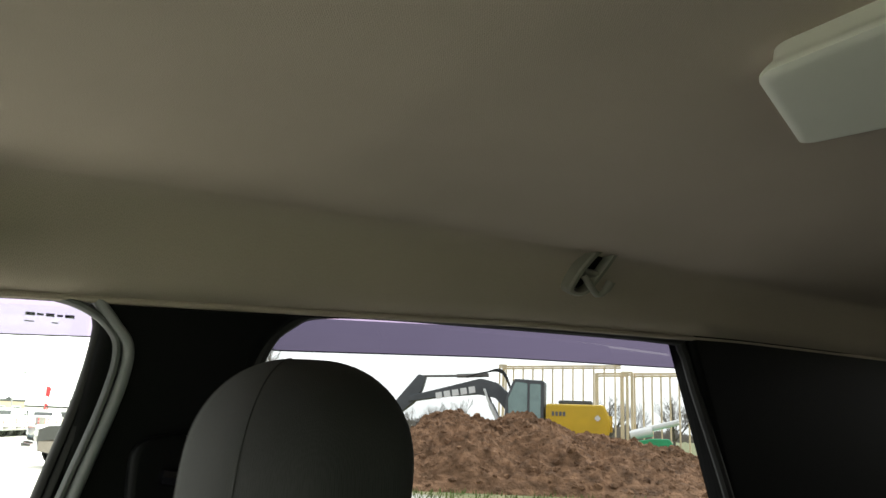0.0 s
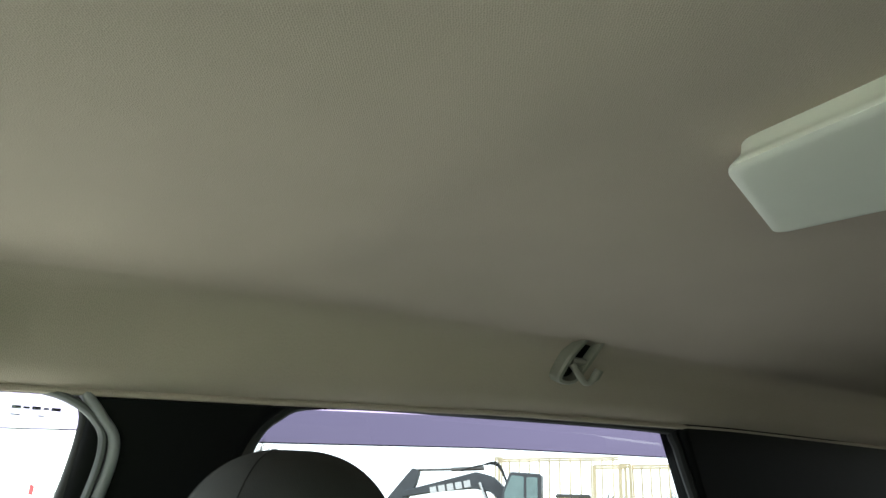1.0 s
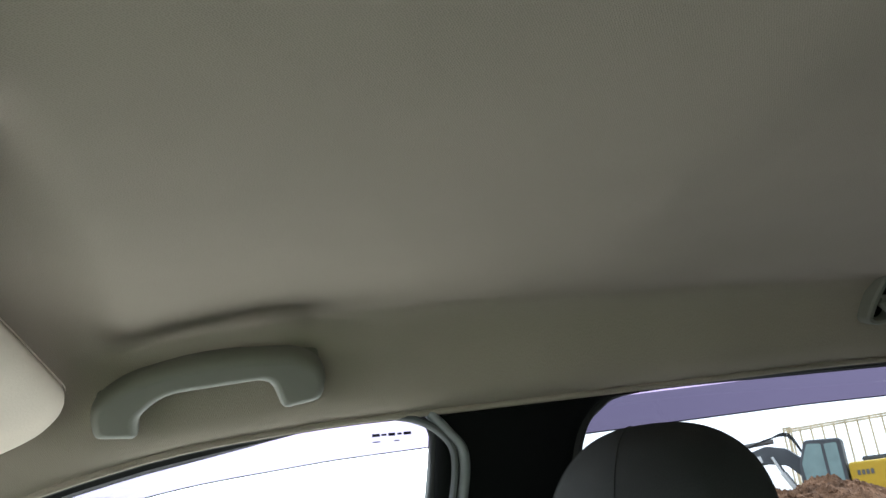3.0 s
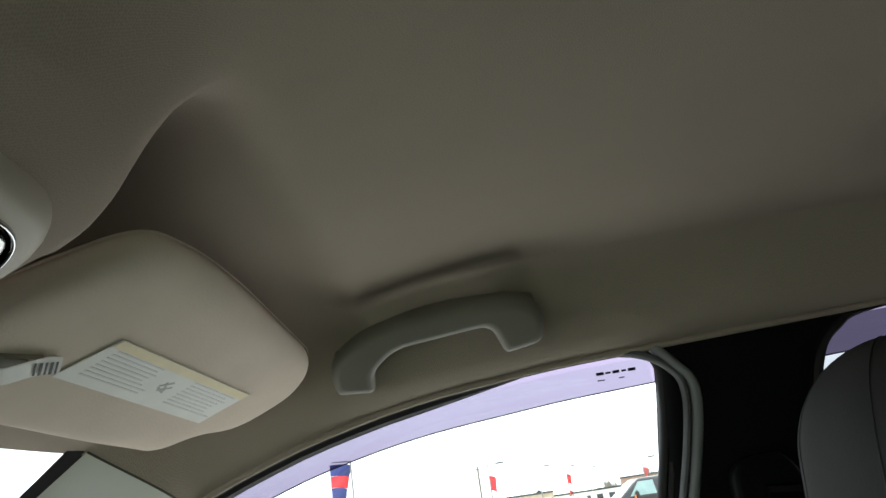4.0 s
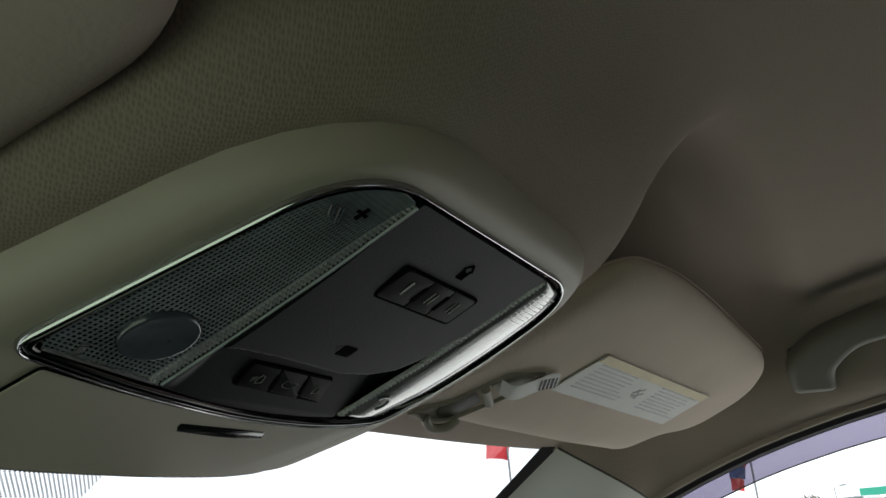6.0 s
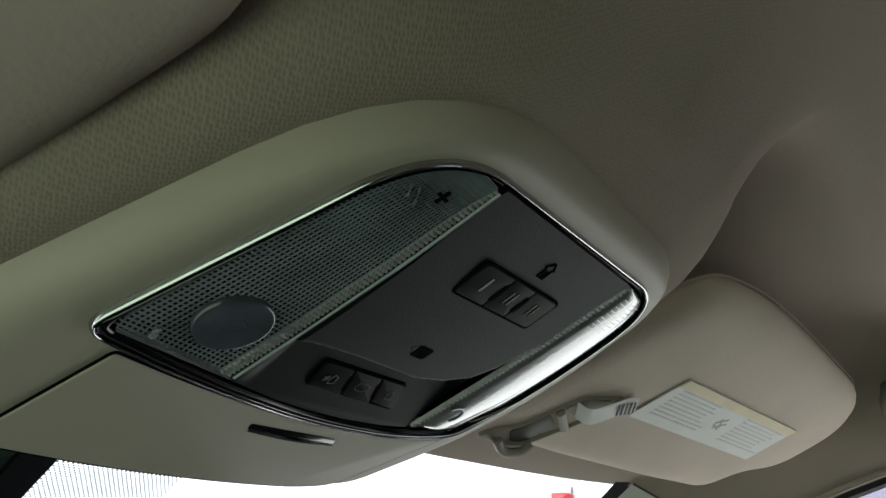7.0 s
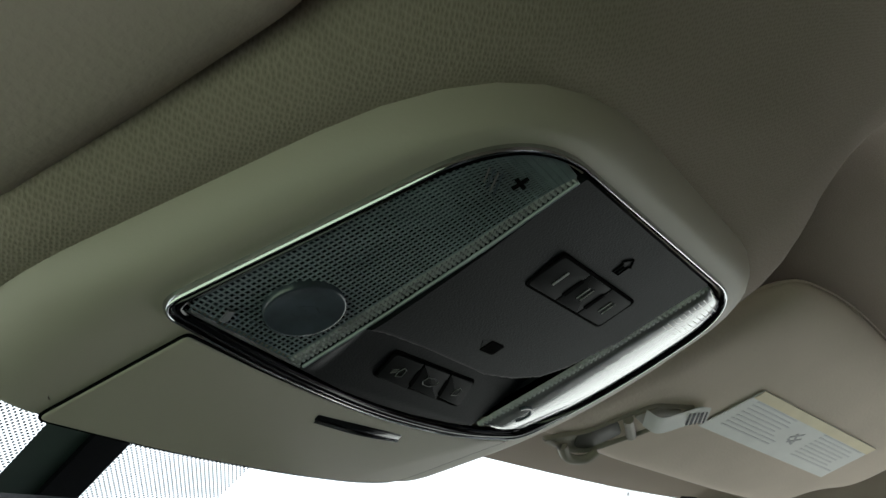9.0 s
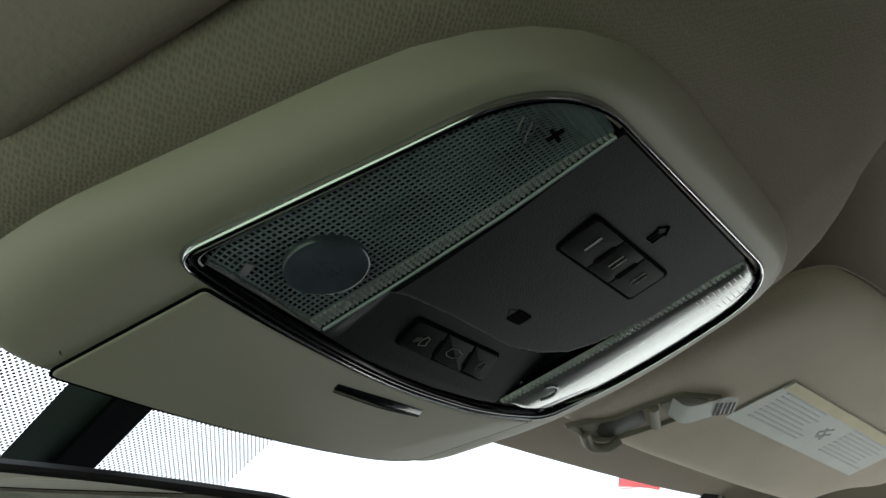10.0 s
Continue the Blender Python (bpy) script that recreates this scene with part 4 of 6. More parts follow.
vpart("symbol", join(*[box(lm @ pose(0.086 + dx, 0.02 + dy, -0.0002, 0, 0, r), 0.011, 0.0016, 0.0002) for dx, dy, r in ((0, 0, 40), (0.002, 0.002, -35), (-0.002, -0.002, -35), (0, 0.004, 15))]), M_SYMBOL, label_paper, "dark pictogram")
build_visor(-1, "beige driver sun visor with a vanity mirror lid, folded up")

# ---- grab handle ----
def build_handle(flip):
    h = thing("grab_handle", "beige plastic roof grab handle above the passenger window", "grab handle", (flip * 0.555, -0.04, 1.67))
    m = Matrix(((0, -0.669, -0.743, 0.578), (1, 0, 0, 0), (0, 0.743, -0.669, 1.672), (0, 0, 0, 1)))
    reach = Matrix.Translation((-0.235, -0.03, 1.515)) @ Matrix.Scale(1.025, 4) @ Matrix.Translation((0.235, 0.03, -1.515))
    m = reach @ m
    k = 1.0 / 0.743
    shape = [(0.058, -0.016), (0.020, -0.018), (0.019, -0.002), (-0.004, 0.014), (-0.094, 0.022), (-0.106, -0.002), (-0.143, 0.004), (-0.147, 0.028), (-0.122, 0.041), (-0.04, 0.041), (0.03, 0.026), (0.060, 0.008)]
    raw = [(y, (z + 0.003) * k) for y, z in shape]
    radii = [0.006, 0.005, 0.012, 0.025, 0.014, 0.005, 0.008, 0.018, 0.022, 0.06, 0.04, 0.02]
    rings = [place(m, rounded(shrink(raw, d), radii, 6), w) for d, w in ((0.0090, 0.0450), (0.0085, 0.0450), (0.0050, 0.0440), (0.0020, 0.041), (0.0005, 0.036), (0.0, 0.029), (0.0005, 0.024), (0.002, 0.019))]
    bm = loft(rings, True, False)
    fm = Matrix.Diagonal((flip, 1, 1, 1))
    bmesh.ops.transform(bm, matrix=Matrix.Translation(-h.location) @ fm, verts=bm.verts)
    part("grip", bm, M_HANDLE, h, angle=50)
    for y0, y1, z0, z1 in ((0.02, 0.056, -0.012, 0.012), (-0.142, -0.108, 0.002, 0.03)):
        bm = slab(m, rounded([(y0, z0 * k), (y1, z0 * k), (y1, z1 * k), (y0, z1 * k)], 0.006, 4), -0.03, 0.024, 0.002)
        bmesh.ops.transform(bm, matrix=Matrix.Translation(-h.location) @ fm, verts=bm.verts)
        part("mount", bm, M_HANDLE, h)
    return h


build_handle(1)

# ---- coat hook ----
hook = thing("coat_hook", "beige oval coat hook in the headliner above the rear window", "coat hook", (0.54, -0.79, 1.72))
hm = Matrix(((0, -0.44, -0.9, 0.5330), (1.14, 0, 0, -0.800), (0, 0.78, -0.40, 1.7285), (0, 0, 0, 1)))
oval = rounded([(0.010, -0.036), (0.038, -0.036), (0.030, 0.002), (0.014, 0.036), (-0.014, 0.036), (-0.004, 0.002)], [0.016, 0.016, 0.04, 0.016, 0.016, 0.04], 6)


def hpart(name, bm, material, parent=None, label=""):
    bmesh.ops.transform(bm, matrix=Matrix.Translation(-hook.location) @ hm, verts=bm.verts)
    return part(name, bm, material, parent or hook, label)


bezel = hpart("oval_bezel", loft([place(I4, offset(oval, d), w) for d, w in ((0.0015, -0.02), (0.001, 0.004), (-0.001, 0.0065), (-0.005, 0.0065), (-0.0065, 0.004), (-0.007, -0.012))], False, True), M_HANDLE)
hpart("recess", slab(I4, offset(oval, -0.0065), -0.016, -0.006, 0.0002, 1), M_DARKLINER, bezel, "dark recess")
hpart("hook_arm", tube(bez([(0.021, -0.008, 0.002), (0.013, -0.018, 0.007), (0.002, -0.029, 0.011), (-0.005, -0.022, 0.013), (-0.009, -0.008, 0.013)], 5), [0.0042] * 10 + [0.0042] * 6 + [0.0052] * 5, 10), M_HANDLE, label="pale bent hook arm")
hpart("hook_pivot", tube([(0.022, -0.004, 0.000), (0.002, -0.004, 0.000)], 0.0055, 8), M_HANDLE)

# ---- ceiling cover of the centre rear belt ----
cover = thing("belt_cover", "pale plastic ceiling cover of the rear centre seat belt", "belt cover", (0.02, -0.57, 1.74))
cm = Matrix.Translation((-cover.location.x, -cover.location.y, -cover.location.z)) @ Matrix.Translation((0, 0, 1.762))
shape = [(0.099, -0.519), (0.156, -0.645), (0.03, -0.676), (-0.20, -0.697), (-0.20, -0.500), (-0.02, -0.518)]
M_COVER = mat("pale_ceiling_plastic", (0.62, 0.62, 0.55), 0.55, var=0.03, scale=8)
part("cover_plate", loft([place(cm, rounded(shrink(shape, d), [0.014, 0.010, 0.03, 0.03, 0.03, 0.06], 6), w) for d, w in ((0.012, 0.02), (0.009, -0.004), (0.004, -0.010), (0.002, -0.0130), (0.002, -0.0150), (0.005, -0.0165), (0.010, -0.017), (0.014, -0.017))]), M_COVER, cover)
part("belt_tongue", box(cm @ pose(0.062, -0.682, -0.016, 0, 0, 22), 0.030, 0.030, 0.018, 0.003), M_GLOSSBLACK, cover, "black belt tongue")
part("chrome_latch", box(cm @ pose(0.068, -0.692, -0.0255, 0, 0, 22), 0.014, 0.008, 0.003, 0.001), M_CHROME, cover, "bright metal latch")

# ---- front seats ----
def build_seat(flip, label):
    seat = thing("car_seat", label, "seat", (flip * 0.335, -0.40, 0.47))
    L = Matrix.Translation(-seat.location) @ Matrix.Diagonal((flip, 1, 1, 1))

    def sp(name, bm, material, parent=None, lab=""):
        bmesh.ops.transform(bm, matrix=L, verts=bm.verts)
        return part(name, bm, material, parent or seat, lab, 60)

    def pad(z0, z1, half, front, back, cx, power=3.5, lean=0.0, topround=0.06, n=34):
        rings = []
        for j in range(n + 1):
            f = math.sin(j / n * math.pi / 2)
            z = z0 + (z1 - z0) * f
            e = max(0.0, (z - (z1 - topround)) / topround)
            k = max(0.0004, (1 - e ** 2.4)) ** 0.5 if e > 0 else 1
            e0 = max(0.0, ((z0 + 0.03) - z) / 0.03)
            k *= (1 - 0.25 * e0 ** 2)
            ring = []
            for a in range(64):
                th = a * math.tau / 64
                c, s_ = math.cos(th), math.sin(th)
                r = (abs(c) ** power + abs(s_) ** power) ** (-1 / power)
                hx, hy = half * (0.06 + 0.94 * k), (front - back) / 2 * (0.06 + 0.94 * k)
                bow = 0.012 * (c * r) ** 2
                ring.append((cx + hx * c * r, (front + back) / 2 + hy * s_ * r - bow - lean * (z - z0), z))
            rings.append(ring)
        return rings
    rings = pad(1.36, 1.581, 0.112, -0.270, -0.368, 0.327, 3.4, 0.09, 0.075)
    seams = [[Vector(r[k]) for r in rings[1:-1]] for k in (11, 21)]
    head = sp("headrest", loft(rings), M_SEAT, lab="black padded headrest with side seams")
    for seam in seams:
        sp("seam", tube(seam, 0.0007, 6), M_STITCH, head)
    for sgn in (-1, 1):
        cx = 0.330 + sgn * 0.070
        sp("post", cyl((0.322 + sgn * 0.07, -0.335, 1.2), (0.322 + sgn * 0.07, -0.335, 1.38), 0.006), M_CHROME)
    sp("backrest", loft(pad(0.62, 1.29, 0.24, -0.20, -0.35, 0.335, 4, 0.12, 0.10)), M_SEATSIDE)
    sp("cushion", loft(pad(0.47, 0.68, 0.25, 0.28, -0.30, 0.335, 5, 0.0, 0.05)), M_SEATSIDE)
    return seat


build_seat(1, "black cloth passenger seat with a rounded headrest")
build_seat(-1, "black cloth driver seat with a rounded headrest")

# belt height adjuster on the right pillar
adj = thing("belt_anchor", "black seat belt height adjuster on the pillar", "belt anchor", (0.59, -0.335, 1.46))
am = Matrix.Translation(-adj.location) @ side_frame(1, 0.600)
part("slider_cover", slab(am, rounded([(-0.30, 1.52), (-0.30, 1.38), (-0.375, 1.38), (-0.37, 1.50), (-0.35, 1.53)], 0.02, 5), -0.005, 0.012, 0.006), M_PILLAR, adj)
part("guide_loop", join(tube([am @ Vector((-0.325, 1.49, 0.02)), am @ Vector((-0.355, 1.487, 0.02))], 0.008, 8), tube([am @ Vector((-0.318, 1.455, 0.02)), am @ Vector((-0.36, 1.452, 0.02))], 0.008, 8)), M_GLOSSBLACK, adj)
part("webbing", sheet([[am @ Vector((-0.318, z, 0.014)), am @ Vector((-0.36, z - 0.004, 0.014))] for z in (1.47, 1.3, 1.1)]), M_SEAL, adj)

# ---- rear-view mirror and sensor stalk ----
mirror = thing("rear_view_mirror", "black rear-view mirror on a windshield stalk", "mirror", (-0.06, 0.345, 1.53))
mm = Matrix.Translation(-mirror.location) @ pose(-0.062, 0.346, 1.521, 86, 0, -16) 
shape = rounded([(-0.125, -0.033), (0.125, -0.033), (0.118, 0.036), (0.0, 0.040), (-0.118, 0.036)], [0.022, 0.022, 0.026, 0.06, 0.026], 6)
part("housing", loft([place(mm, offset(shape, d), w) for d, w in ((-0.020, -0.034), (-0.006, -0.026), (0.0, -0.012), (0.0005, 0.0), (-0.002, 0.003), (-0.004, 0.003), (-0.005, 0.0015))]), M_CARBODY, mirror)
part("mirror_face", slab(mm, offset(shape, -0.0048), 0.0, 0.0019, 0.0003, 1), M_MIRROR, mirror, "silvered mirror face")
part("stalk", tube([mm @ Vector((0.0, 0.0, -0.02)), Vector((-0.045, 0.378, 1.540)) - mirror.location, glass_point(-0.05, 0.10) + Vector((0, -0.012, -0.012)) - mirror.location], 0.008, 10), M_BLACK, mirror)


def glass_strip(u0, u1, v0, v1, drop, n=6):
    return [[glass_point(u0 + (u1 - u0) * i / n, v0 + (v1 - v0) * j / n) + Vector((0, -0.53, -0.85)) * drop for i in range(n + 1)] for j in range(n + 1)]


bar = [[p - mirror.location for p in r] for r in glass_strip(-0.052, -0.018, -0.02, 0.125, 0.006)]
bar2 = [[p - mirror.location for p in r] for r in glass_strip(-0.052, -0.018, -0.02, 0.125, 0.001)]
part("glass_mount", join(sheet(bar), sheet([bar[0], bar2[0]]), sheet([bar[-1], bar2[-1]]), sheet([[r[0] for r in bar], [r[0] for r in bar2]]), sheet([[r[-1] for r in bar], [r[-1] for r in bar2]])), M_BLACK, mirror, "black mounting bar on the glass")


def frit_material():
    """Fine black ceramic dots on clear glass."""
    m = bpy.data.materials.new("ceramic_dots")
    m.use_nodes = True
    n, l = m.node_tree.nodes, m.node_tree.links
    b = n["Principled BSDF"]
    b.inputs["Base Color"].default_value = (0.03, 0.035, 0.035, 1)
    tc, vor, cut, tr, mix = n.new("ShaderNodeTexCoord"), n.new("ShaderNodeTexVoronoi"), n.new("ShaderNodeMath"), n.new("ShaderNodeBsdfTransparent"), n.new("ShaderNodeMixShader")
    turn = n.new("ShaderNodeMapping")
    turn.inputs["Rotation"].default_value = (0, 0, 0.785)
    turn.inputs["Scale"].default_value = (1, 1, 0)
    vor.voronoi_dimensions = "2D"
    vor.inputs["Scale"].default_value, vor.inputs["Randomness"].default_value = 500, 0.0
    cut.operation = "LESS_THAN"
    cut.inputs[1].default_value = 0.34
    l.new(tc.outputs["Object"], turn.inputs["Vector"])
    l.new(turn.outputs["Vector"], vor.inputs["Vector"])
    l.new(vor.outputs["Distance"], cut.inputs[0])
    l.new(cut.outputs[0], mix.inputs["Fac"])
    l.new(tr.outputs["BSDF"], mix.inputs[1])
    l.new(b.outputs["BSDF"], mix.inputs[2])
    l.new(mix.outputs["Shader"], n["Material Output"].inputs["Surface"])
    return m


frit = part("dot_matrix", sheet(glass_strip(-0.36, 0.125, -0.01, 0.125, 0.002, 8)), frit_material())
frit.visible_shadow = False
tagged(frit, "field of fine black ceramic dots on the windshield top", "windshield dots", kind="structure")
M_FRITSTRIP = mat("grey_green_frit", (0.05, 0.08, 0.07), 0.5, var=0.15, scale=30)
tagged(part("dot_border", sheet(glass_strip(-0.092, -0.045, -0.01, 0.118, 0.003, 6)), M_FRITSTRIP), "grey-green solid patch beside the mirror mount", "windshield dots", kind="structure")
# ---- outside: ground ----
def soil_ground():
    m = mat("lot_and_field", (0.45, 0.435, 0.41), 0.9, var=0.12, scale=0.25, bump=0.3, bscale=3.0, bdist=0.02)
    n, l = m.node_tree.nodes, m.node_tree.links
    b = n["Principled BSDF"]
    src = b.inputs["Base Color"].links[0].from_socket
    tc = n.new("ShaderNodeTexCoord")
    sep = n.new("ShaderNodeSeparateXYZ")
    l.new(tc.outputs["Object"], sep.inputs[0])
    wob = n.new("ShaderNodeTexNoise")
    wob.inputs["Scale"].default_value = 0.35
    l.new(tc.outputs["Object"], wob.inputs["Vector"])
    mad = n.new("ShaderNodeMath")
    mad.operation = "MULTIPLY_ADD"
    l.new(wob.outputs["Fac"], mad.inputs[0])
    mad.inputs[1].default_value = 2.5
    l.new(sep.outputs["Y"], mad.inputs[2])
    edge = n.new("ShaderNodeMapRange")
    edge.inputs["From Min"].default_value, edge.inputs["From Max"].default_value = -8.6, -9.4
    l.new(mad.outputs[0], edge.inputs["Value"])
    grass = n.new("ShaderNodeTexNoise")
    grass.inputs["Scale"].default_value, grass.inputs["Detail"].default_value = 0.8, 8
    l.new(tc.outputs["Object"], grass.inputs["Vector"])
    ramp = n.new("ShaderNodeValToRGB")
    ramp.color_ramp.elements[0].position, ramp.color_ramp.elements[1].position = 0.35, 0.65
    ramp.color_ramp.elements[0].color, ramp.color_ramp.elements[1].color = (0.10, 0.135, 0.04, 1), (0.21, 0.19, 0.09, 1)
    l.new(grass.outputs["Fac"], ramp.inputs["Fac"])
    mix = n.new("ShaderNodeMix")
    mix.data_type = "RGBA"
    l.new(edge.outputs["Result"], mix.inputs["Factor"])
    l.new(src, mix.inputs[6])
    l.new(ramp.outputs["Color"], mix.inputs[7])
    l.new(mix.outputs[2], b.inputs["Base Color"])
    return m


grid = [-3000, -800, -200, -80, -40, -20, -8, 0, 8, 20, 30, 45, 60, 80, 200, 800, 3000]
ground = part("ground", sheet([[(x, y, 0) for x in grid] for y in grid]), soil_ground())
tagged(ground, "pale concrete car lot running out into a field", "ground", kind="structure")


def bearing(az, d, z=0.0):
    return Vector((d * math.sin(radians(az)), d * math.cos(radians(az)), z))


# ---- materials for outside ----
M_DIRT = mat("brown_clay", (0.19, 0.106, 0.062), 0.97, var=0.55, scale=3.0, bump=1.0, bscale=9, bdist=0.12, spec=0.15)
M_YELLOW = mat("machine_yellow", (0.62, 0.40, 0.02), 0.45, var=0.1, scale=2)
M_GREY = mat("machine_dark_grey", (0.075, 0.082, 0.09), 0.55, var=0.15, scale=2)
M_STEEL = mat("worn_steel", (0.16, 0.155, 0.15), 0.5, 0.6, var=0.25, scale=3)
M_WHITE = mat("white_paint", (0.74, 0.74, 0.73), 0.35, var=0.04, scale=3, coat=0.5)
M_SILVER = mat("silver_paint", (0.42, 0.43, 0.44), 0.35, 0.4, var=0.05, scale=3, coat=0.5)
M_BLACKPAINT = mat("black_paint", (0.006, 0.0065, 0.008), 0.3, var=0.1, scale=3, coat=0.4)
M_GREYPAINT = mat("grey_paint", (0.10, 0.105, 0.11), 0.35, 0.3, var=0.06, scale=3, coat=0.6)
M_BROWNPAINT = mat("bronze_lower_paint", (0.11, 0.092, 0.075), 0.45, 0.2, var=0.1, scale=3, coat=0.4)
M_REDPAINT = mat("red_paint", (0.28, 0.02, 0.02), 0.35, var=0.06, scale=3, coat=0.6)
M_BLUEPAINT = mat("blue_paint", (0.06, 0.12, 0.27), 0.35, 0.2, var=0.06, scale=3, coat=0.6)
M_SLATE = mat("slate_blue_paint", (0.10, 0.16, 0.20), 0.35, 0.2, var=0.06, scale=3, coat=0.6)
M_CARGLASS = mat("dark_car_glass", (0.02, 0.024, 0.028), 0.06, var=0.1, scale=3, coat=0.5)
M_TEALGLASS = mat("pale_teal_glass", (0.20, 0.30, 0.29), 0.08, var=0.1, scale=3, coat=0.5)
M_TYRE = mat("tyre_rubber", (0.022, 0.022, 0.022), 0.85, var=0.2, scale=6)
M_RIM = mat("alloy_rim", (0.55, 0.56, 0.57), 0.3, 0.8, var=0.1, scale=8)
M_TAIL = mat("red_tail_lens", (0.55, 0.015, 0.02), 0.25, var=0.1, scale=8, coat=1.0)
M_AMBER = mat("amber_lens", (0.65, 0.18, 0.02), 0.3, var=0.05)
M_HEAD = mat("clear_headlight", (0.6, 0.6, 0.6), 0.15, var=0.1, scale=9, coat=1.0)
M_LUMBER = mat("fresh_lumber", (0.70, 0.56, 0.38), 0.8, var=0.2, scale=1.2, bump=0.3, bscale=20, bdist=0.004)
M_BARK = mat("bare_bark", (0.13, 0.115, 0.10), 0.95, var=0.25, scale=3)
M_TWIG = mat("bare_twigs", (0.20, 0.175, 0.16), 0.95, var=0.3, scale=2)
M_GREEN = mat("green_machine_paint", (0.02, 0.36, 0.16), 0.45, var=0.1, scale=2)
M_REDCLOTH = mat("red_flag_cloth", (0.60, 0.03, 0.04), 0.85, var=0.1, scale=3)
M_BLUECLOTH = mat("navy_flag_cloth", (0.03, 0.04, 0.16), 0.85, var=0.1, scale=3)
M_WHITECLOTH = mat("white_flag_cloth", (0.75, 0.75, 0.75), 0.85, var=0.05, scale=3)
M_TAN = mat("tan_siding", (0.42, 0.34, 0.26), 0.85, var=0.1, scale=1)
M_BRICK = mat("far_brick", (0.33, 0.22, 0.17), 0.9, var=0.15, scale=1)
M_ROOFING = mat("dark_roofing", (0.05, 0.055, 0.06), 0.85, var=0.2, scale=1)
M_SIGN = mat("green_highway_sign", (0.01, 0.30, 0.20), 0.5, var=0.05)
M_POLE = mat("galvanised_pole", (0.22, 0.22, 0.23), 0.6, 0.4, var=0.1, scale=2)

# ---- heap of dirt: one broken ridge ----
def heap_z(u, v):
    """u along the heap, v through it."""
    ridge = lerp(u, (-7.5, -5.0, -3.6, -2.4, -1.5, 0, 1.1, 2.0, 2.9, 5.7, 9, 13), (0, 0.35, 0.9, 1.65, 1.95, 1.8, 1.85, 1.6, 1.35, 0.85, 0.5, 0.2))
    body = max(0.0, 1 - (abs(v) / (4.6 if v < 0 else 7.0)) ** 1.6)
    p = Vector((u, v, 0))
    lump = 0.30 * noise.fractal(p * 0.7, 1.0, 2.0, 5) + 0.17 * abs(noise.noise(p * 1.9)) + 0.14 * abs(noise.noise(p * 4.1 + Vector((3, 1, 0)))) + 0.17 * abs(noise.noise(p * 6.1 + Vector((0, 5, 0)))) + 0.11 * noise.noise(p * 11.0)
    return max(0, ridge * body * (1 + 0.12 * lump) + lump * min(1, ridge * body * 2.2) * 0.75) - 0.03


heap_at, heap_turn = bearing(126.5, 25.6), pose(0, 0, 0, 0, 0, 180 - 126.5 + 180)
rows = []
for j in range(171):
    v = -5.2 + 12.4 * j / 170
    rows.append([(heap_turn @ Vector((u, v, heap_z(u, v)))) for u in [-10 + 23.5 * i / 330 for i in range(331)]])
heap = part("dirt_heap", sheet(rows), M_DIRT, angle=28)
heap.location = heap_at
tagged(heap, "broad heap of loose brown clay clods", "dirt heap")
rnd = random.Random(11)
clods = bmesh.new()
for k in range(700):
    u, v = rnd.uniform(-8, 10), rnd.uniform(-4.6, 1.5)
    z = heap_z(u, v)
    r = rnd.uniform(0.03, 0.13) ** 1.0
    c = heap_turn @ Vector((u, v, z - r * 0.25)) + heap_at
    got = bmesh.ops.create_icosphere(clods, subdivisions=1, radius=r, matrix=Matrix.Translation(c) @ Euler((rnd.random() * 6, rnd.random() * 6, 0)).to_matrix().to_4x4())
    for w in got["verts"]:
        w.co += Vector((rnd.uniform(-1, 1), rnd.uniform(-1, 1), rnd.uniform(-1, 1))) * r * 0.28
clod = part("clay_clods", clods, M_DIRT, angle=20)
tagged(clod, "loose brown clay clods lying on the heap", "dirt", kind="stuff")
tufts = bmesh.new()
for k in range(1500):
    p = bearing(rnd.uniform(114, 140), rnd.uniform(15.5, 21.5))
    h, a = rnd.uniform(0.05, 0.16), rnd.random() * 6
    d = Vector((math.cos(a), math.sin(a), 0)) * 0.02
    vs = [tufts.verts.new(p - d), tufts.verts.new(p + d), tufts.verts.new(p + Vector((rnd.uniform(-0.05, 0.05), rnd.uniform(-0.05, 0.05), h)))]
    tufts.faces.new(vs)
M_GRASS = mat("spring_grass", (0.12, 0.16, 0.045), 0.9, var=0.35, scale=1.5)
tagged(part("grass", tufts, M_GRASS), "short spring grass before the dirt heap", "grass", kind="stuff")

# ---- excavator ----
ex = thing("excavator", "dark grey and yellow crawler excavator behind the dirt heap", "excavator")
EX = Matrix.Translation(bearing(129.3, 33.5, 0.86)) @ pose(0, 0, 0, 0, 0, 180 - 129.3 - 4)
ex.matrix_basis = EX
# local axes: x to the tail, y towards the car, z up


def exp_(name, bm, material, parent=None, label=""):
    bmesh.ops.transform(bm, matrix=Matrix.Diagonal((-1, 1, 1, 1)), verts=bm.verts)
    return part(name, bm, material, parent or ex, label)


for sy in (-1.0, 1.0):
    tr = exp_("track", slab(Matrix(((1, 0, 0, 0), (0, 0, 1, sy), (0, 1, 0, 0), (0, 0, 0, 1))), rounded([(-1.9, -0.6), (1.9, -0.6), (1.9, 0.22), (-1.9, 0.22)], 0.4, 6), -0.27, 0.27, 0.03), M_GREY)
    for k in range(5):
        exp_("roller", cyl((-1.4 + 0.7 * k, sy + 0.28, -0.2), (-1.4 + 0.7 * k, sy + 0.31, -0.2), 0.2), M_STEEL, tr)
exp_("turntable", cyl((0, 0, 0.2), (0, 0, 0.5), 0.9, 24), M_GREY)
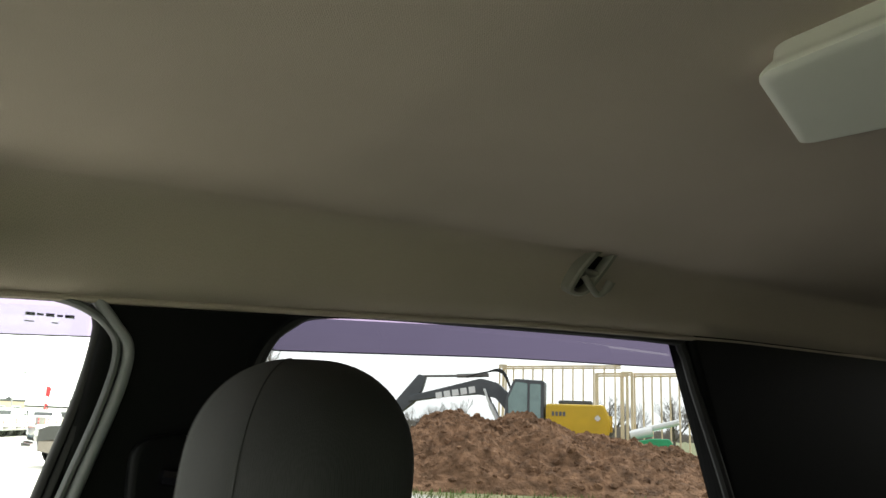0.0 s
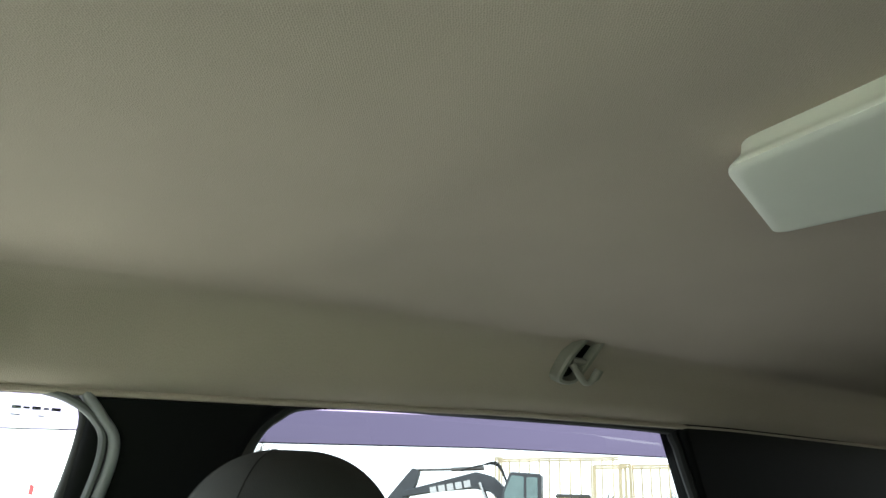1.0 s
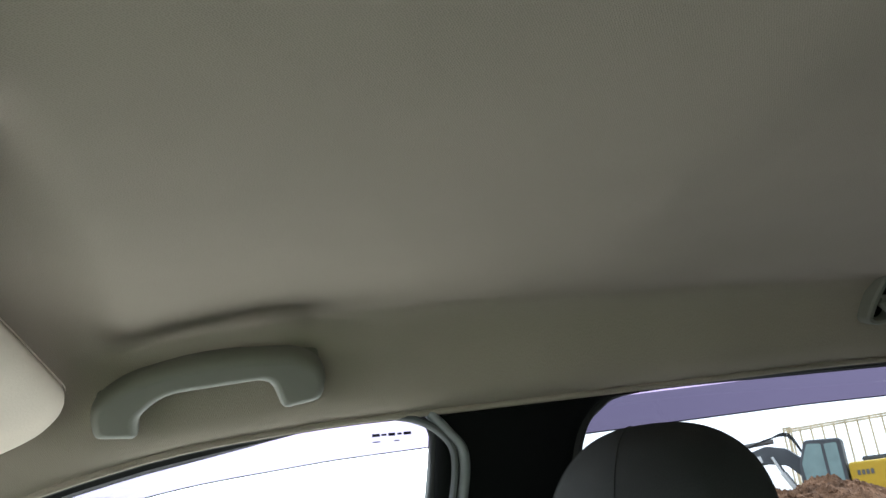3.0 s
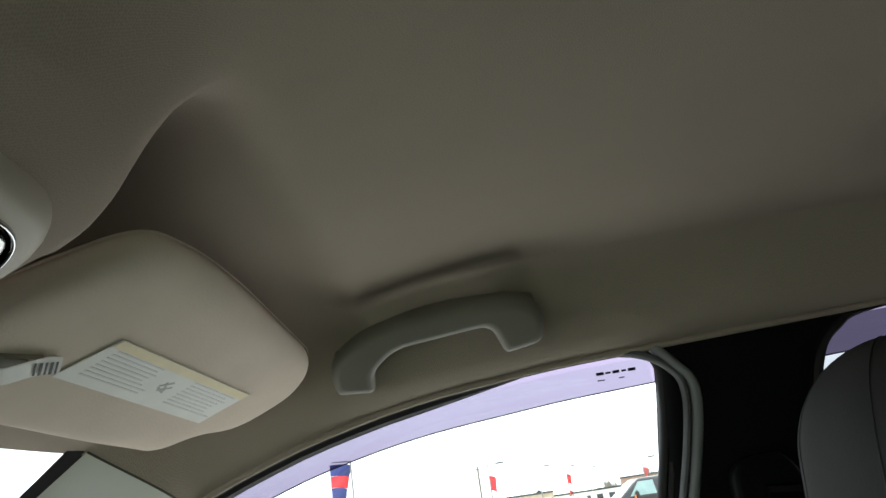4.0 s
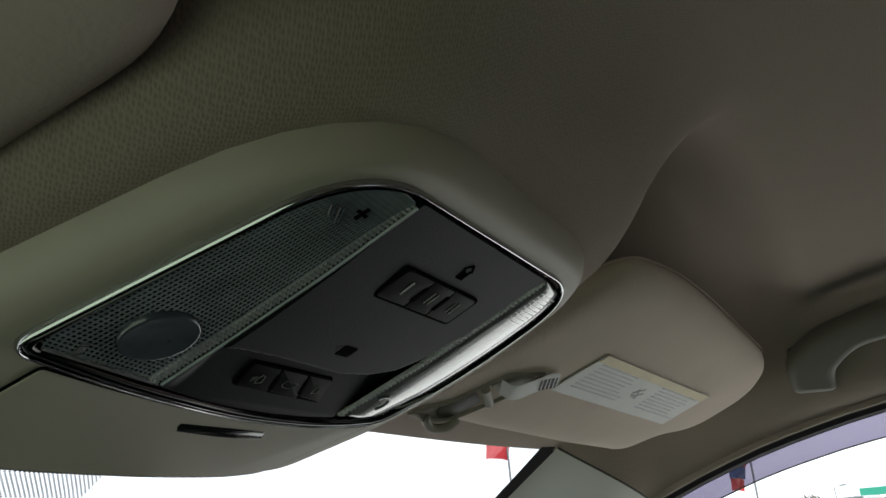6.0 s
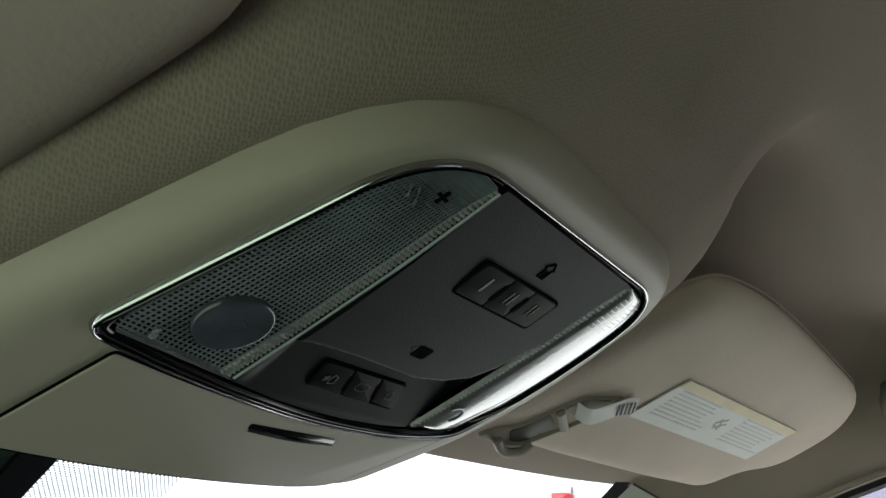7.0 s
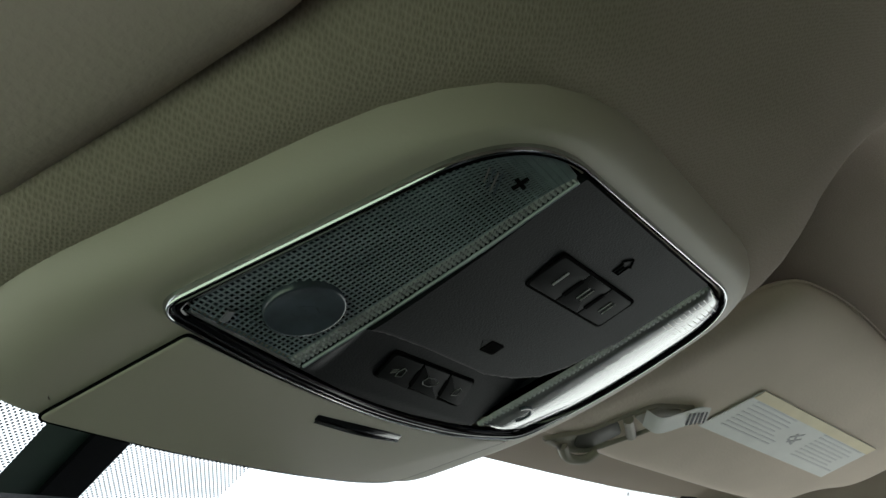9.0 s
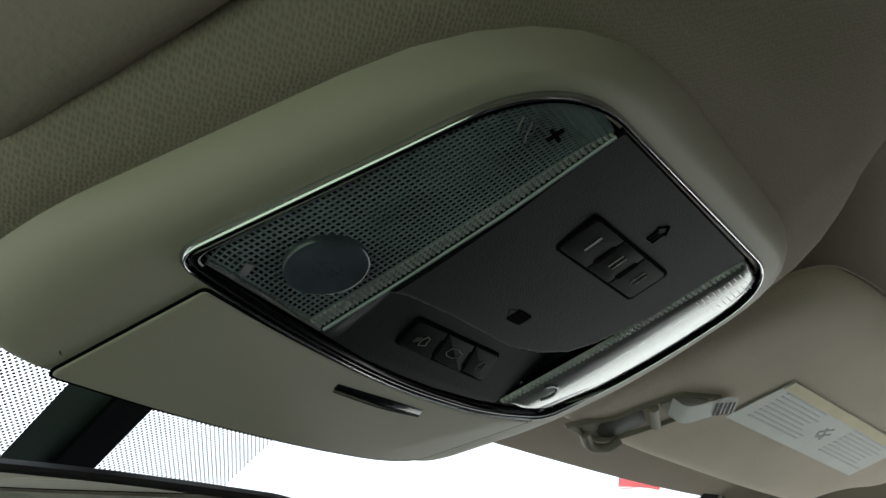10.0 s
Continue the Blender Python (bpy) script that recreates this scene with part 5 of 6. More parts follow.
deck = exp_("house", slab(Matrix(((1, 0, 0, 0), (0, 0, 1, 0), (0, 1, 0, 0), (0, 0, 0, 1))), rounded([(0.1, 0.5), (2.45, 0.55), (2.55, 1.15), (2.3, 1.75), (0.1, 1.75)], 0.12, 4), -1.2, 1.2, 0.08), M_YELLOW, label="yellow engine house")
exp_("hood", box(pose(1.2, 0, 1.83), 1.3, 1.7, 0.14, 0.04), M_GREY, deck, "dark grille on top of the hood")
exp_("side_panel", box(pose(0.62, 1.205, 1.2), 0.8, 0.03, 0.8, 0.02), M_YELLOW, deck)
exp_("counterweight", box(pose(2.35, 0, 1.05), 0.5, 2.2, 0.9, 0.15, 4), M_YELLOW, deck)
for k in range(4):
    exp_("number_bar", box(pose(0.38 + 0.14 * k, 1.235, 1.38), 0.09, 0.02, 0.16), M_GREYPAINT, deck)
exp_("emblem", box(pose(2.05, 1.21, 1.25), 0.2, 0.02, 0.2, 0.05), M_WHITE, deck, "pale round emblem")
cab = exp_("cab", slab(Matrix(((1, 0, 0, 0), (0, 0, 1, 0.62), (0, 1, 0, 0), (0, 0, 0, 1))), rounded([(-1.55, 0.45), (0.02, 0.45), (0.05, 2.62), (-1.15, 2.68), (-1.45, 1.9)], 0.12, 4), -0.5, 0.5, 0.06), M_GREY, label="dark grey operator cab")
exp_("front_window", slab(Matrix(((1, 0, 0, 0), (0, 0, 1, 1.1), (0, 1, 0, 0), (0, 0, 0, 1))), rounded([(-1.33, 1.0), (-0.62, 1.0), (-0.62, 2.5), (-1.08, 2.55), (-1.36, 1.9)], 0.06, 3), 0.0, 0.03, 0.01), M_TEALGLASS, cab, "pale tinted door window")
exp_("rear_window", slab(Matrix(((1, 0, 0, 0), (0, 0, 1, 1.1), (0, 1, 0, 0), (0, 0, 0, 1))), rounded([(-0.52, 1.1), (-0.1, 1.1), (-0.1, 2.48), (-0.52, 2.48)], 0.06, 3), 0.0, 0.03, 0.01), M_TEALGLASS, cab, "pale tinted side window")
exp_("operator_seat", box(pose(-0.8, 0.9, 1.25), 0.45, 0.42, 0.6, 0.08), M_WHITE, cab, "pale seat inside the cab")
M_XZ = Matrix(((1, 0, 0, 0), (0, 0, 1, -0.1), (0, 1, 0, 0), (0, 0, 0, 1)))
boom = exp_("boom", slab(M_XZ, rounded([(-0.6, 1.25), (-1.05, 1.75), (-1.9, 2.55), (-2.6, 2.72), (-4.0, 2.35), (-5.55, 1.95), (-5.6, 1.7), (-4.1, 1.95), (-2.7, 2.08), (-2.0, 1.95), (-1.3, 1.2), (-0.9, 0.9)], 0.12, 4), -0.22, 0.22, 0.03), M_GREY, label="dark grey bent boom")
for k in range(5):
    exp_("logo_bar", box(M_XZ @ pose(-2.95 - 0.34 * k, 2.25 - 0.065 * k, 0.235, 0, 0, 11), 0.26, 0.26, 0.012), M_WHITE, boom)
stick = exp_("stick", slab(M_XZ, rounded([(-4.9, 2.75), (-5.2, 2.85), (-5.75, 2.2), (-6.75, 1.0), (-6.55, 0.75), (-5.35, 1.7), (-5.05, 2.2)], 0.1, 4), -0.17, 0.17, 0.03), M_GREY, label="dark grey stick arm")
exp_("cylinder", join(cyl((-2.3, 0.02, 2.86), (-3.6, 0.02, 2.8), 0.085), cyl((-3.6, 0.02, 2.8), (-5.0, 0.02, 2.76), 0.05)), M_STEEL, boom)
for sy in (-0.38, 0.18):
    exp_("lift_cylinder", join(cyl((-1.75, sy, 0.85), (-2.2, sy, 1.7), 0.08), cyl((-2.2, sy, 1.7), (-2.45, sy, 2.3), 0.05)), M_WHITE if sy > 0 else M_STEEL, boom)
for k in range(3):
    exp_("hose", tube(bez([(-1.3, 0.1 - 0.1 * k, 2.1), (-1.75, 0.1 - 0.1 * k, 2.95 + 0.06 * k), (-2.5, 0.1 - 0.1 * k, 2.95), (-3.2, 0.1 - 0.1 * k, 2.75)], 5), 0.03, 6), M_TYRE, boom)
exp_("bucket", slab(M_XZ, rounded([(-6.6, 0.95), (-7.15, 0.7), (-7.3, 0.1), (-6.9, -0.3), (-6.35, -0.35), (-6.3, 0.4)], 0.1, 4), -0.45, 0.45, 0.03), M_STEEL)

# ---- house frame of fresh lumber ----
def stud_wall(name, label, a, b, h, spacing=0.55, thick=0.06, double_top=True, z0=0.0):
    w = thing(name, label, "house frame", a)
    d = (b - a)
    length = d.length
    w.matrix_basis = Matrix.Translation(a) @ pose(0, 0, z0, 0, 0, math.degrees(math.atan2(d.y, d.x)))
    for k in range(int(length / spacing) + 1):
        part("stud", box(pose(min(length - 0.05, k * spacing) + 0.03, 0, h / 2), thick, 0.12, h), M_LUMBER, w)
    for z in ((0.05, h, h - 0.12) if double_top else (0.05, h)):
        part("plate", box(pose(length / 2, 0, z), length, 0.14, 0.09), M_LUMBER, w)
    return w


stud_wall("stud_wall", "long wall of thin fresh lumber studs", bearing(126.3, 50), bearing(134.2, 47.5), 5.3, 0.62, 0.055)
stud_wall("stud_wall", "tall lumber frame of an unfinished house", bearing(132.6, 44), bearing(134.6, 43.5), 4.6, 1.35, 0.16)
stud_wall("stud_wall", "lumber wall with a raised header and open bay", bearing(135.1, 43), bearing(139.5, 42), 4.55, 0.45, 0.05, z0=0.0)
stud_wall("corner_post", "doubled corner of fresh lumber posts", bearing(126.0, 49.6), bearing(126.5, 49.6), 5.35, 0.2, 0.1)
stud_wall("corner_post", "doubled corner of fresh lumber posts", bearing(134.3, 42.8), bearing(135.0, 42.7), 4.6, 0.24, 0.12)

# ---- green lift machine with a white boom ----
lift = thing("boom_lift", "green wheeled lift with a folded white boom", "boom lift")
lift.matrix_basis = Matrix.Translation(bearing(136.6, 38)) @ pose(0, 0, 0, 0, 0, 180 - 136.6)
part("chassis", box(pose(0, 0, 0.75), 1.9, 1.3, 0.6, 0.08), M_GREEN, lift)
part("canopy", slab(Matrix(((1, 0, 0, 0), (0, 0, 1, 0), (0, 1, 0, 0), (0, 0, 0, 1))), rounded([(-0.75, 1.05), (0.95, 1.05), (0.95, 1.28), (0.2, 1.42), (-0.5, 1.42)], 0.1, 4), -0.6, 0.6, 0.05), M_GREEN, lift)
part("boom_arm", cyl((-0.9, 0, 2.15), (1.1, 0, 1.62), 0.13), M_WHITE, lift, "white tapered boom")
part("tank", cyl((0.2, 0.1, 1.72), (1.15, 0.1, 1.5), 0.2), M_WHITE, lift)
for x in (-0.65, 0.65):
    for y in (-0.6, 0.6):
        part("wheel", cyl((x, y - 0.13, 0.4), (x, y + 0.13, 0.4), 0.4), M_TYRE, lift)

# ---- bare trees ----
def tree_parts(height, seed, spread=0.5, levels=5, thick=0.022):
    r = random.Random(seed)
    wood, twig = [], []

    def grow(p, d, length, rad, lev):
        q = p + d * length + Vector((r.uniform(-1, 1), r.uniform(-1, 1), 0)) * length * 0.07
        mid = (p + q) / 2 + Vector((r.uniform(-1, 1), r.uniform(-1, 1), 0)) * length * 0.05
        (wood if lev < 3 else twig).append(tube([p, mid, q], [rad, rad * 0.82, rad * 0.62], 6 if lev < 2 else 4, up=(0.3, 0.9, 0.1)))
        if lev >= levels:
            return
        for k in range(r.choice((2, 3, 3)) if lev else 4):
            side = Vector((r.uniform(-1, 1), r.uniform(-1, 1), r.uniform(-0.1, 0.6))).normalized()
            nd = (d * (1 - spread) + side * spread + Vector((0, 0, 0.12))).normalized()
            start = p.lerp(q, r.uniform(0.55, 1.0))
            grow(start, nd, length * r.uniform(0.58, 0.8), rad * 0.55, lev + 1)
        grow(q, (d + Vector((r.uniform(-0.2, 0.2), r.uniform(-0.2, 0.2), 0.1))).normalized(), length * 0.7, rad * 0.6, lev + 1)
    grow(Vector((0, 0, -0.1)), Vector((0, 0, 1)), height * 0.3, height * thick, 0)
    return wood, twig


def build_tree(height, seed, label, spread=0.5, levels=5, thick=0.022):
    t = thing("bare_tree", label, "tree")
    wood, twig = tree_parts(height, seed, spread, levels, thick)
    part("trunk", join(*wood), M_BARK, t)
    part("crown", join(*twig), M_TWIG, t, "fine leafless twigs")
    return t


oak = build_tree(5.6, 3, "leafless spreading tree behind the building site", 0.62)
oak.matrix_basis = Matrix.Translation(bearing(137.5, 62))
young = build_tree(4.4, 8, "leafless young tree beside the lot", 0.45, 4, 0.012)
young.matrix_basis = Matrix.Translation(bearing(46.0, 36))
oak["group"] = "bare trees round the lot"
rnd = random.Random(5)
for k, (az, d, h) in enumerate(((123.5, 90, 6.5), (121.9, 110, 6), (130.2, 95, 7), (133.4, 85, 6.5), (135.2, 100, 7), (139.2, 75, 6), (106.5, 68, 9.0), (108.5, 62, 9.5), (110.4, 66, 9), (104.9, 82, 7.5), (112.5, 72, 8), (128.6, 120, 7), (119.8, 130, 6), (52, 150, 8), (57, 170, 8), (43, 120, 7), (103.2, 95, 7), (104.2, 90, 8), (105.6, 85, 9), (107.2, 80, 9.5), (102.0, 100, 6), (108.0, 90, 10))):
    c = copy_thing(oak if k % 2 else young, Matrix.Translation(bearing(az, d)) @ pose(0, 0, 0, 0, 0, rnd.uniform(0, 360)) @ Matrix.Scale(h / (5.6 if k % 2 else 4.4), 4))
    c.scale = (h / (5.6 if k % 2 else 4.4),) * 3
    c["label"] = "leafless grey tree at the edge of the site"
    c["group"] = "bare trees round the lot"
# far belt of woods: countless bare twigs
belt = bmesh.new()
for k in range(9000):
    az = rnd.uniform(40, 150)
    d = rnd.uniform(230, 330)
    p = bearing(az, d)
    h = rnd.uniform(1.0, 4.2) * (1 + 0.25 * math.sin(az * 0.9) + 0.2 * math.sin(az * 2.3))
    side = Vector((p.y, -p.x, 0)).normalized() * rnd.uniform(0.12, 0.4)
    vs = [belt.verts.new(p - side * 0.5), belt.verts.new(p + side * 0.5), belt.verts.new(p + side * rnd.uniform(0.5, 2) + Vector((0, 0, h * 0.8))), belt.verts.new(p - side * rnd.uniform(0.2, 1) + Vector((0, 0, h)))]
    belt.faces.new(vs)
tagged(part("far_woods", belt, M_TWIG), "far belt of leafless grey woods", "woods", kind="stuff")

# ---- vehicles ----
AX = Matrix(((0, 0, 1, 0), (1, 0, 0, 0), (0, 1, 0, 0), (0, 0, 0, 1)))  # u: y, v: z, w: x


def build_vehicle(name, label, paint, lower=None, cap=None, long_bed=True, glass_mat=None, suv=False):
    """A pickup or SUV; its tail stands at y = 0 and it looks along +y."""
    t = thing(name, label, "pickup truck" if not suv else "SUV")
    lower = lower or paint
    glass_mat = glass_mat or M_CARGLASS
    L = 5.9 if not suv else 4.8
    rw, fw = (1.25, 4.95) if not suv else (1.0, 3.9)

    def arch(yc, r=0.50, n=7):
        return [(yc + r * math.cos(a), 0.42 + r * math.sin(a)) for a in [math.pi * (1 - k / n) for k in range(n + 1)]]
    prof = [(0.05, 0.55)] + arch(rw) + arch(fw) + [(L - 0.05, 0.5), (L, 0.8), (L - 0.02, 1.12), (L - 0.25, 1.22), (L - 1.45, 1.30), (L - 1.55, 1.34), (0.0, 1.34), (0.0, 0.75)]
    body = part("body", slab(AX, prof, -0.96, 0.96, 0.05, 3), paint, t)
    part("sill_panel", slab(AX, [(0.06, 0.56)] + [(y, z) for y, z in arch(rw)] + arch(fw) + [(L - 0.06, 0.52), (L - 0.04, 0.78), (0.04, 0.82)], -0.975, 0.975, 0.02, 2), lower, body, "lower body panel")
    c0, c1 = (1.95, L - 1.5) if not suv else (0.12, L - 1.4)
    # greenhouse tapering to the roof
    rings = []
    for z, a, b, hw in ((1.30, c0, c1, 0.93), (1.34, c0, c1 - 0.02, 0.93), (1.62, c0 + 0.06, c1 - 0.38, 0.85), (1.84, c0 + 0.12, c1 - 0.66, 0.78), (1.90, c0 + 0.2, c1 - 0.76, 0.72), (1.915, c0 + 0.45, c1 - 1.0, 0.5)):
        poly = rounded([(-hw, a), (hw, a), (hw, b), (-hw, b)], 0.14, 3)
        rings.append([Vector((p[0], p[1], z)) for p in poly])
    cabin = part("cab", loft(rings), paint, t)
    for sx in (-1, 1):
        span = c1 - c0
        doors = ((c0 + 0.16, c0 + span * 0.45), (c0 + span * 0.50, c1 - 0.62)) if not suv else ((c0 + 0.2, c0 + span * 0.30), (c0 + span * 0.34, c0 + span * 0.6), (c0 + span * 0.64, c1 - 0.6))
        for k, (a, b) in enumerate(doors):
            lean = 0.28 if k == len(doors) - 1 else 0.02
            pts = [(sx * 0.925, a, 1.385), (sx * 0.925, b + 0.25 * (lean > 0.1), 1.385), (sx * 0.818, b - lean * 0.3, 1.80), (sx * 0.818, a + 0.04, 1.80)]
            bm = bmesh.new()
            vs = [bm.verts.new(p) for p in pts] + [bm.verts.new((p[0] + sx * 0.012, p[1], p[2])) for p in pts]
            for f in ((0, 1, 2, 3), (4, 5, 6, 7), (0, 1, 5, 4), (1, 2, 6, 5), (2, 3, 7, 6), (3, 0, 4, 7)):
                bm.faces.new([vs[i] for i in f])
            part("side_window", bm, M_TEALGLASS if paint is not lower and k == len(doors) - 1 else glass_mat, cabin)
            part("door_handle", box(pose(sx * 0.975, a + 0.12, 1.2), 0.03, 0.16, 0.04, 0.01), M_CHROME, body)
        for y in [d[0] - 0.06 for d in doors] + [c1 - 0.3]:
            part("door_gap", box(pose(sx * 0.962, y, 1.0), 0.006, 0.012, 0.62), M_DARKLINER, body)
        part("mirror", box(pose(sx * 1.1, c1 - 0.55, 1.42), 0.2, 0.12, 0.24, 0.04), M_BLACKPAINT, cabin)
        part("mirror_lamp", box(pose(sx * 1.12, c1 - 0.48, 1.36), 0.1, 0.03, 0.1), M_AMBER, cabin)
        tl = part("tail_light", box(pose(sx * 0.86, 0.02, 1.08), 0.17, 0.12, 0.42, 0.03), M_TAIL, body, "red tail light")
        part("reverse_lamp", box(pose(sx * 0.86, -0.045, 1.05), 0.12, 0.01, 0.1), M_HEAD, tl)
        part("headlight", box(pose(sx * 0.80, L - 0.05, 1.0), 0.3, 0.16, 0.26, 0.05), M_HEAD, body, "clear headlight")
        part("arch_trim", tube([(sx * 0.975, y, z) for y, z in arch(fw, 0.53, 12)], 0.045, 6, up=(1, 0, 0)), lower, body)
        part("arch_trim", tube([(sx * 0.975, y, z) for y, z in arch(rw, 0.53, 12)], 0.045, 6, up=(1, 0, 0)), lower, body)
        part("running_board", tube([(sx * 1.0, rw + 0.7, 0.47), (sx * 1.0, fw - 0.62, 0.47)], 0.055, 8), M_CHROME, t)
        for y in (rw, fw):
            wh = part("wheel", cyl((sx * 0.70, y, 0.41), (sx * 0.95, y, 0.41), 0.41, 24), M_TYRE, t)
            rim = part("rim", join(cyl((sx * 0.94, y, 0.41), (sx * 0.962, y, 0.41), 0.26, 20), *[cyl((sx * 0.955, y, 0.41), (sx * 0.972, y + 0.2 * math.cos(a), 0.41 + 0.2 * math.sin(a)), 0.035, 6) for a in [k * math.tau / 8 for k in range(8)]]), M_RIM, wh)
            part("brake_shadow", join(*[box(Matrix.Translation((sx * 0.964, y + 0.16 * math.cos(a), 0.41 + 0.16 * math.sin(a))), 0.006, 0.06, 0.06) for a in [(k + 0.5) * math.tau / 8 for k in range(8)]]), M_DARKLINER, rim)
            part("wheel_well", cyl((sx * 0.5, y, 0.45), (sx * 0.9, y, 0.45), 0.47, 16), M_DARKLINER, t)
    part("rear_window", box(pose(0, c0 + 0.055, 1.6, -14), 1.3, 0.02, 0.36, 0.008), M_CARGLASS, cabin)
    part("windshield", box(pose(0, c1 - 0.36, 1.6, 51), 1.45, 0.02, 0.62, 0.008), M_CARGLASS, cabin)
    part("tailgate", box(pose(0, -0.015, 1.08), 1.5, 0.05, 0.5, 0.03), paint, body)
    part("tailgate_handle", box(pose(0, -0.045, 1.2), 0.22, 0.02, 0.07, 0.01), M_BLACKPAINT, body)
    part("rear_bumper", box(pose(0, -0.08, 0.66), 1.85, 0.18, 0.15, 0.05), M_STEEL, t)
    part("plate_bar", box(pose(0, -0.185, 0.66), 0.3, 0.012, 0.14), M_PAPER, t)
    part("front_bumper", box(pose(0, L + 0.02, 0.62), 1.9, 0.24, 0.26, 0.06), M_CHROME, t)
    part("grille", box(pose(0, L - 0.01, 0.98), 1.15, 0.08, 0.4, 0.03), M_CHROME, body)
    if cap:
        rings = []
        for z, a, b, hw in ((1.33, 0.02, 1.95, 0.93), (1.6, 0.10, 1.95, 0.87), (1.84, 0.2, 1.95, 0.78), (1.89, 0.3, 1.95, 0.7)):
            poly = rounded([(-hw, a), (hw, a), (hw, b), (-hw, b)], 0.1, 3)
            rings.append([Vector((p[0], p[1], z)) for p in poly])
        cp = part("bed_cap", loft(rings), cap, t)
        for sx in (-1, 1):
            part("cap_window", box(pose(sx * 0.878, 1.05, 1.6, 0, -18 * sx, 0), 0.02, 1.35, 0.28, 0.01), M_CARGLASS, cp)
        part("cap_rear_window", box(pose(0, 0.09, 1.6, -20), 1.35, 0.02, 0.34, 0.01), M_CARGLASS, cp)
    elif not suv:
        part("bed_well", box(pose(0, 1.0, 1.335), 1.6, 1.75, 0.02), M_DARKLINER, body)
    return t


hero = build_vehicle("pickup_truck", "black crew-cab pickup with bronze lower panels and alloy wheels", M_BLACKPAINT, M_BROWNPAINT, glass_mat=M_CARGLASS)
hero.matrix_basis = Matrix.Translation((28.0, -9.0, 0)) @ pose(0, 0, 0, 0, 0, 3)
KINDS = [
    ("pickup_truck", "dark grey pickup parked in the row", M_GREYPAINT, None, None, False),
    ("pickup_truck", "silver pickup with a windowed bed cap", M_SILVER, None, M_WHITE, False),
    ("pickup_truck", "black pickup parked in the row", M_BLACKPAINT, None, None, False),
    ("pickup_truck", "white pickup parked in the row", M_WHITE, None, None, False),
    ("sport_utility", "grey boxy SUV parked in the row", M_GREYPAINT, None, None, True),
    ("pickup_truck", "slate blue pickup parked in the row", M_SLATE, None, None, False),
    ("pickup_truck", "red pickup parked in the row", M_REDPAINT, None, None, False),
    ("pickup_truck", "white pickup with a white bed cap", M_WHITE, None, M_WHITE, False),
    ("sport_utility", "blue SUV parked before the windshield", M_BLUEPAINT, None, None, True),
    ("sport_utility", "white SUV parked before the windshield", M_WHITE, None, None, True),
]
first = {}
ROW = (0, 2, 1, 7, 2, 3, 2, 4, 5, 6, 3, 7, 3, 3, 7, 3, 0, 3, 7)
head_to = pose(0, 0, 0, 0, 0, -21)
for k, kind in enumerate(ROW):
    at = Vector((27.2, 6.4, 0)) + (k - 1.0) * 2.85 * Vector((0.943, -0.334, 0))
    m = Matrix.Translation(at) @ head_to
    if kind in first:
        v = copy_thing(first[kind], m)
    else:
        name, label, paint, lower, cap, suv = KINDS[kind]
        v = first[kind] = build_vehicle(name, label, paint, lower, cap, suv=suv)
        v.matrix_basis = m
    v["group"] = "vehicles parked in the long row"
for kind, az, d, h in ((8, 57.5, 33, 95), (9, 62.6, 31, 60), (0, 51.5, 40, 80), (2, 66.0, 33, 50)):
    if kind in first:
        v = copy_thing(first[kind], Matrix.Translation(bearing(az, d)) @ pose(0, 0, 0, 0, 0, -h))
    else:
        name, label, paint, lower, cap, suv = KINDS[kind]
        v = first[kind] = build_vehicle(name, label, paint, lower, cap, suv=suv)
        v.matrix_basis = Matrix.Translation(bearing(az, d)) @ pose(0, 0, 0, 0, 0, -h)
    v["group"] = "vehicles parked before the windshield"

# ---- flags, lamp posts, signs, buildings ----
def flag_cloth(p0, width, height, side, seed, n=10, m=8):
    rows = []
    for j in range(m + 1):
        row = []
        for i in range(n + 1):
            f, g = i / n, j / m
            row.append(p0 + side * (width * f * (1 - 0.2 * g)) + Vector((0.12 * math.sin(5 * f + seed + 2 * g), 0.1 * math.sin(4 * f + seed), -height * g - 0.25 * height * f * f)))
        rows.append(row)
    return sheet(rows)


def build_flag(az, d, top, bands, label, w=1.3, h=2.0):
    f = thing("flag_pole", label, "flag", bearing(az, d))
    side = Vector((math.cos(radians(az)), -math.sin(radians(az)), 0))
    part("pole", cyl((0, 0, 0), (0, 0, top), 0.05, 10), M_POLE, f)
    part("arm", cyl((0, 0, top), side * -0.9 + Vector((0, 0, top + 0.05)), 0.03, 8), M_POLE, f)
    z, hh = top - 0.05, h / len(bands)
    for k, material in enumerate(bands):
        part("flag_band", flag_cloth(side * -0.95 + Vector((0, 0, z - hh * k)), w * (0.7 - 0.12 * k), hh, side, 1.3 + 0.1 * k), material, f, "hanging strip of flag cloth")
    return f


build_flag(82.4, 42, 4.9, (M_BLUECLOTH, M_REDCLOTH, M_BLUECLOTH, M_REDCLOTH), "navy and red dealer flag hanging from a pole", 1.3, 2.2)
build_flag(66.9, 40, 7.7, (M_REDCLOTH, M_WHITECLOTH, M_WHITECLOTH, M_REDCLOTH), "red and white dealer flag hanging from a pole", 2.9, 2.6)


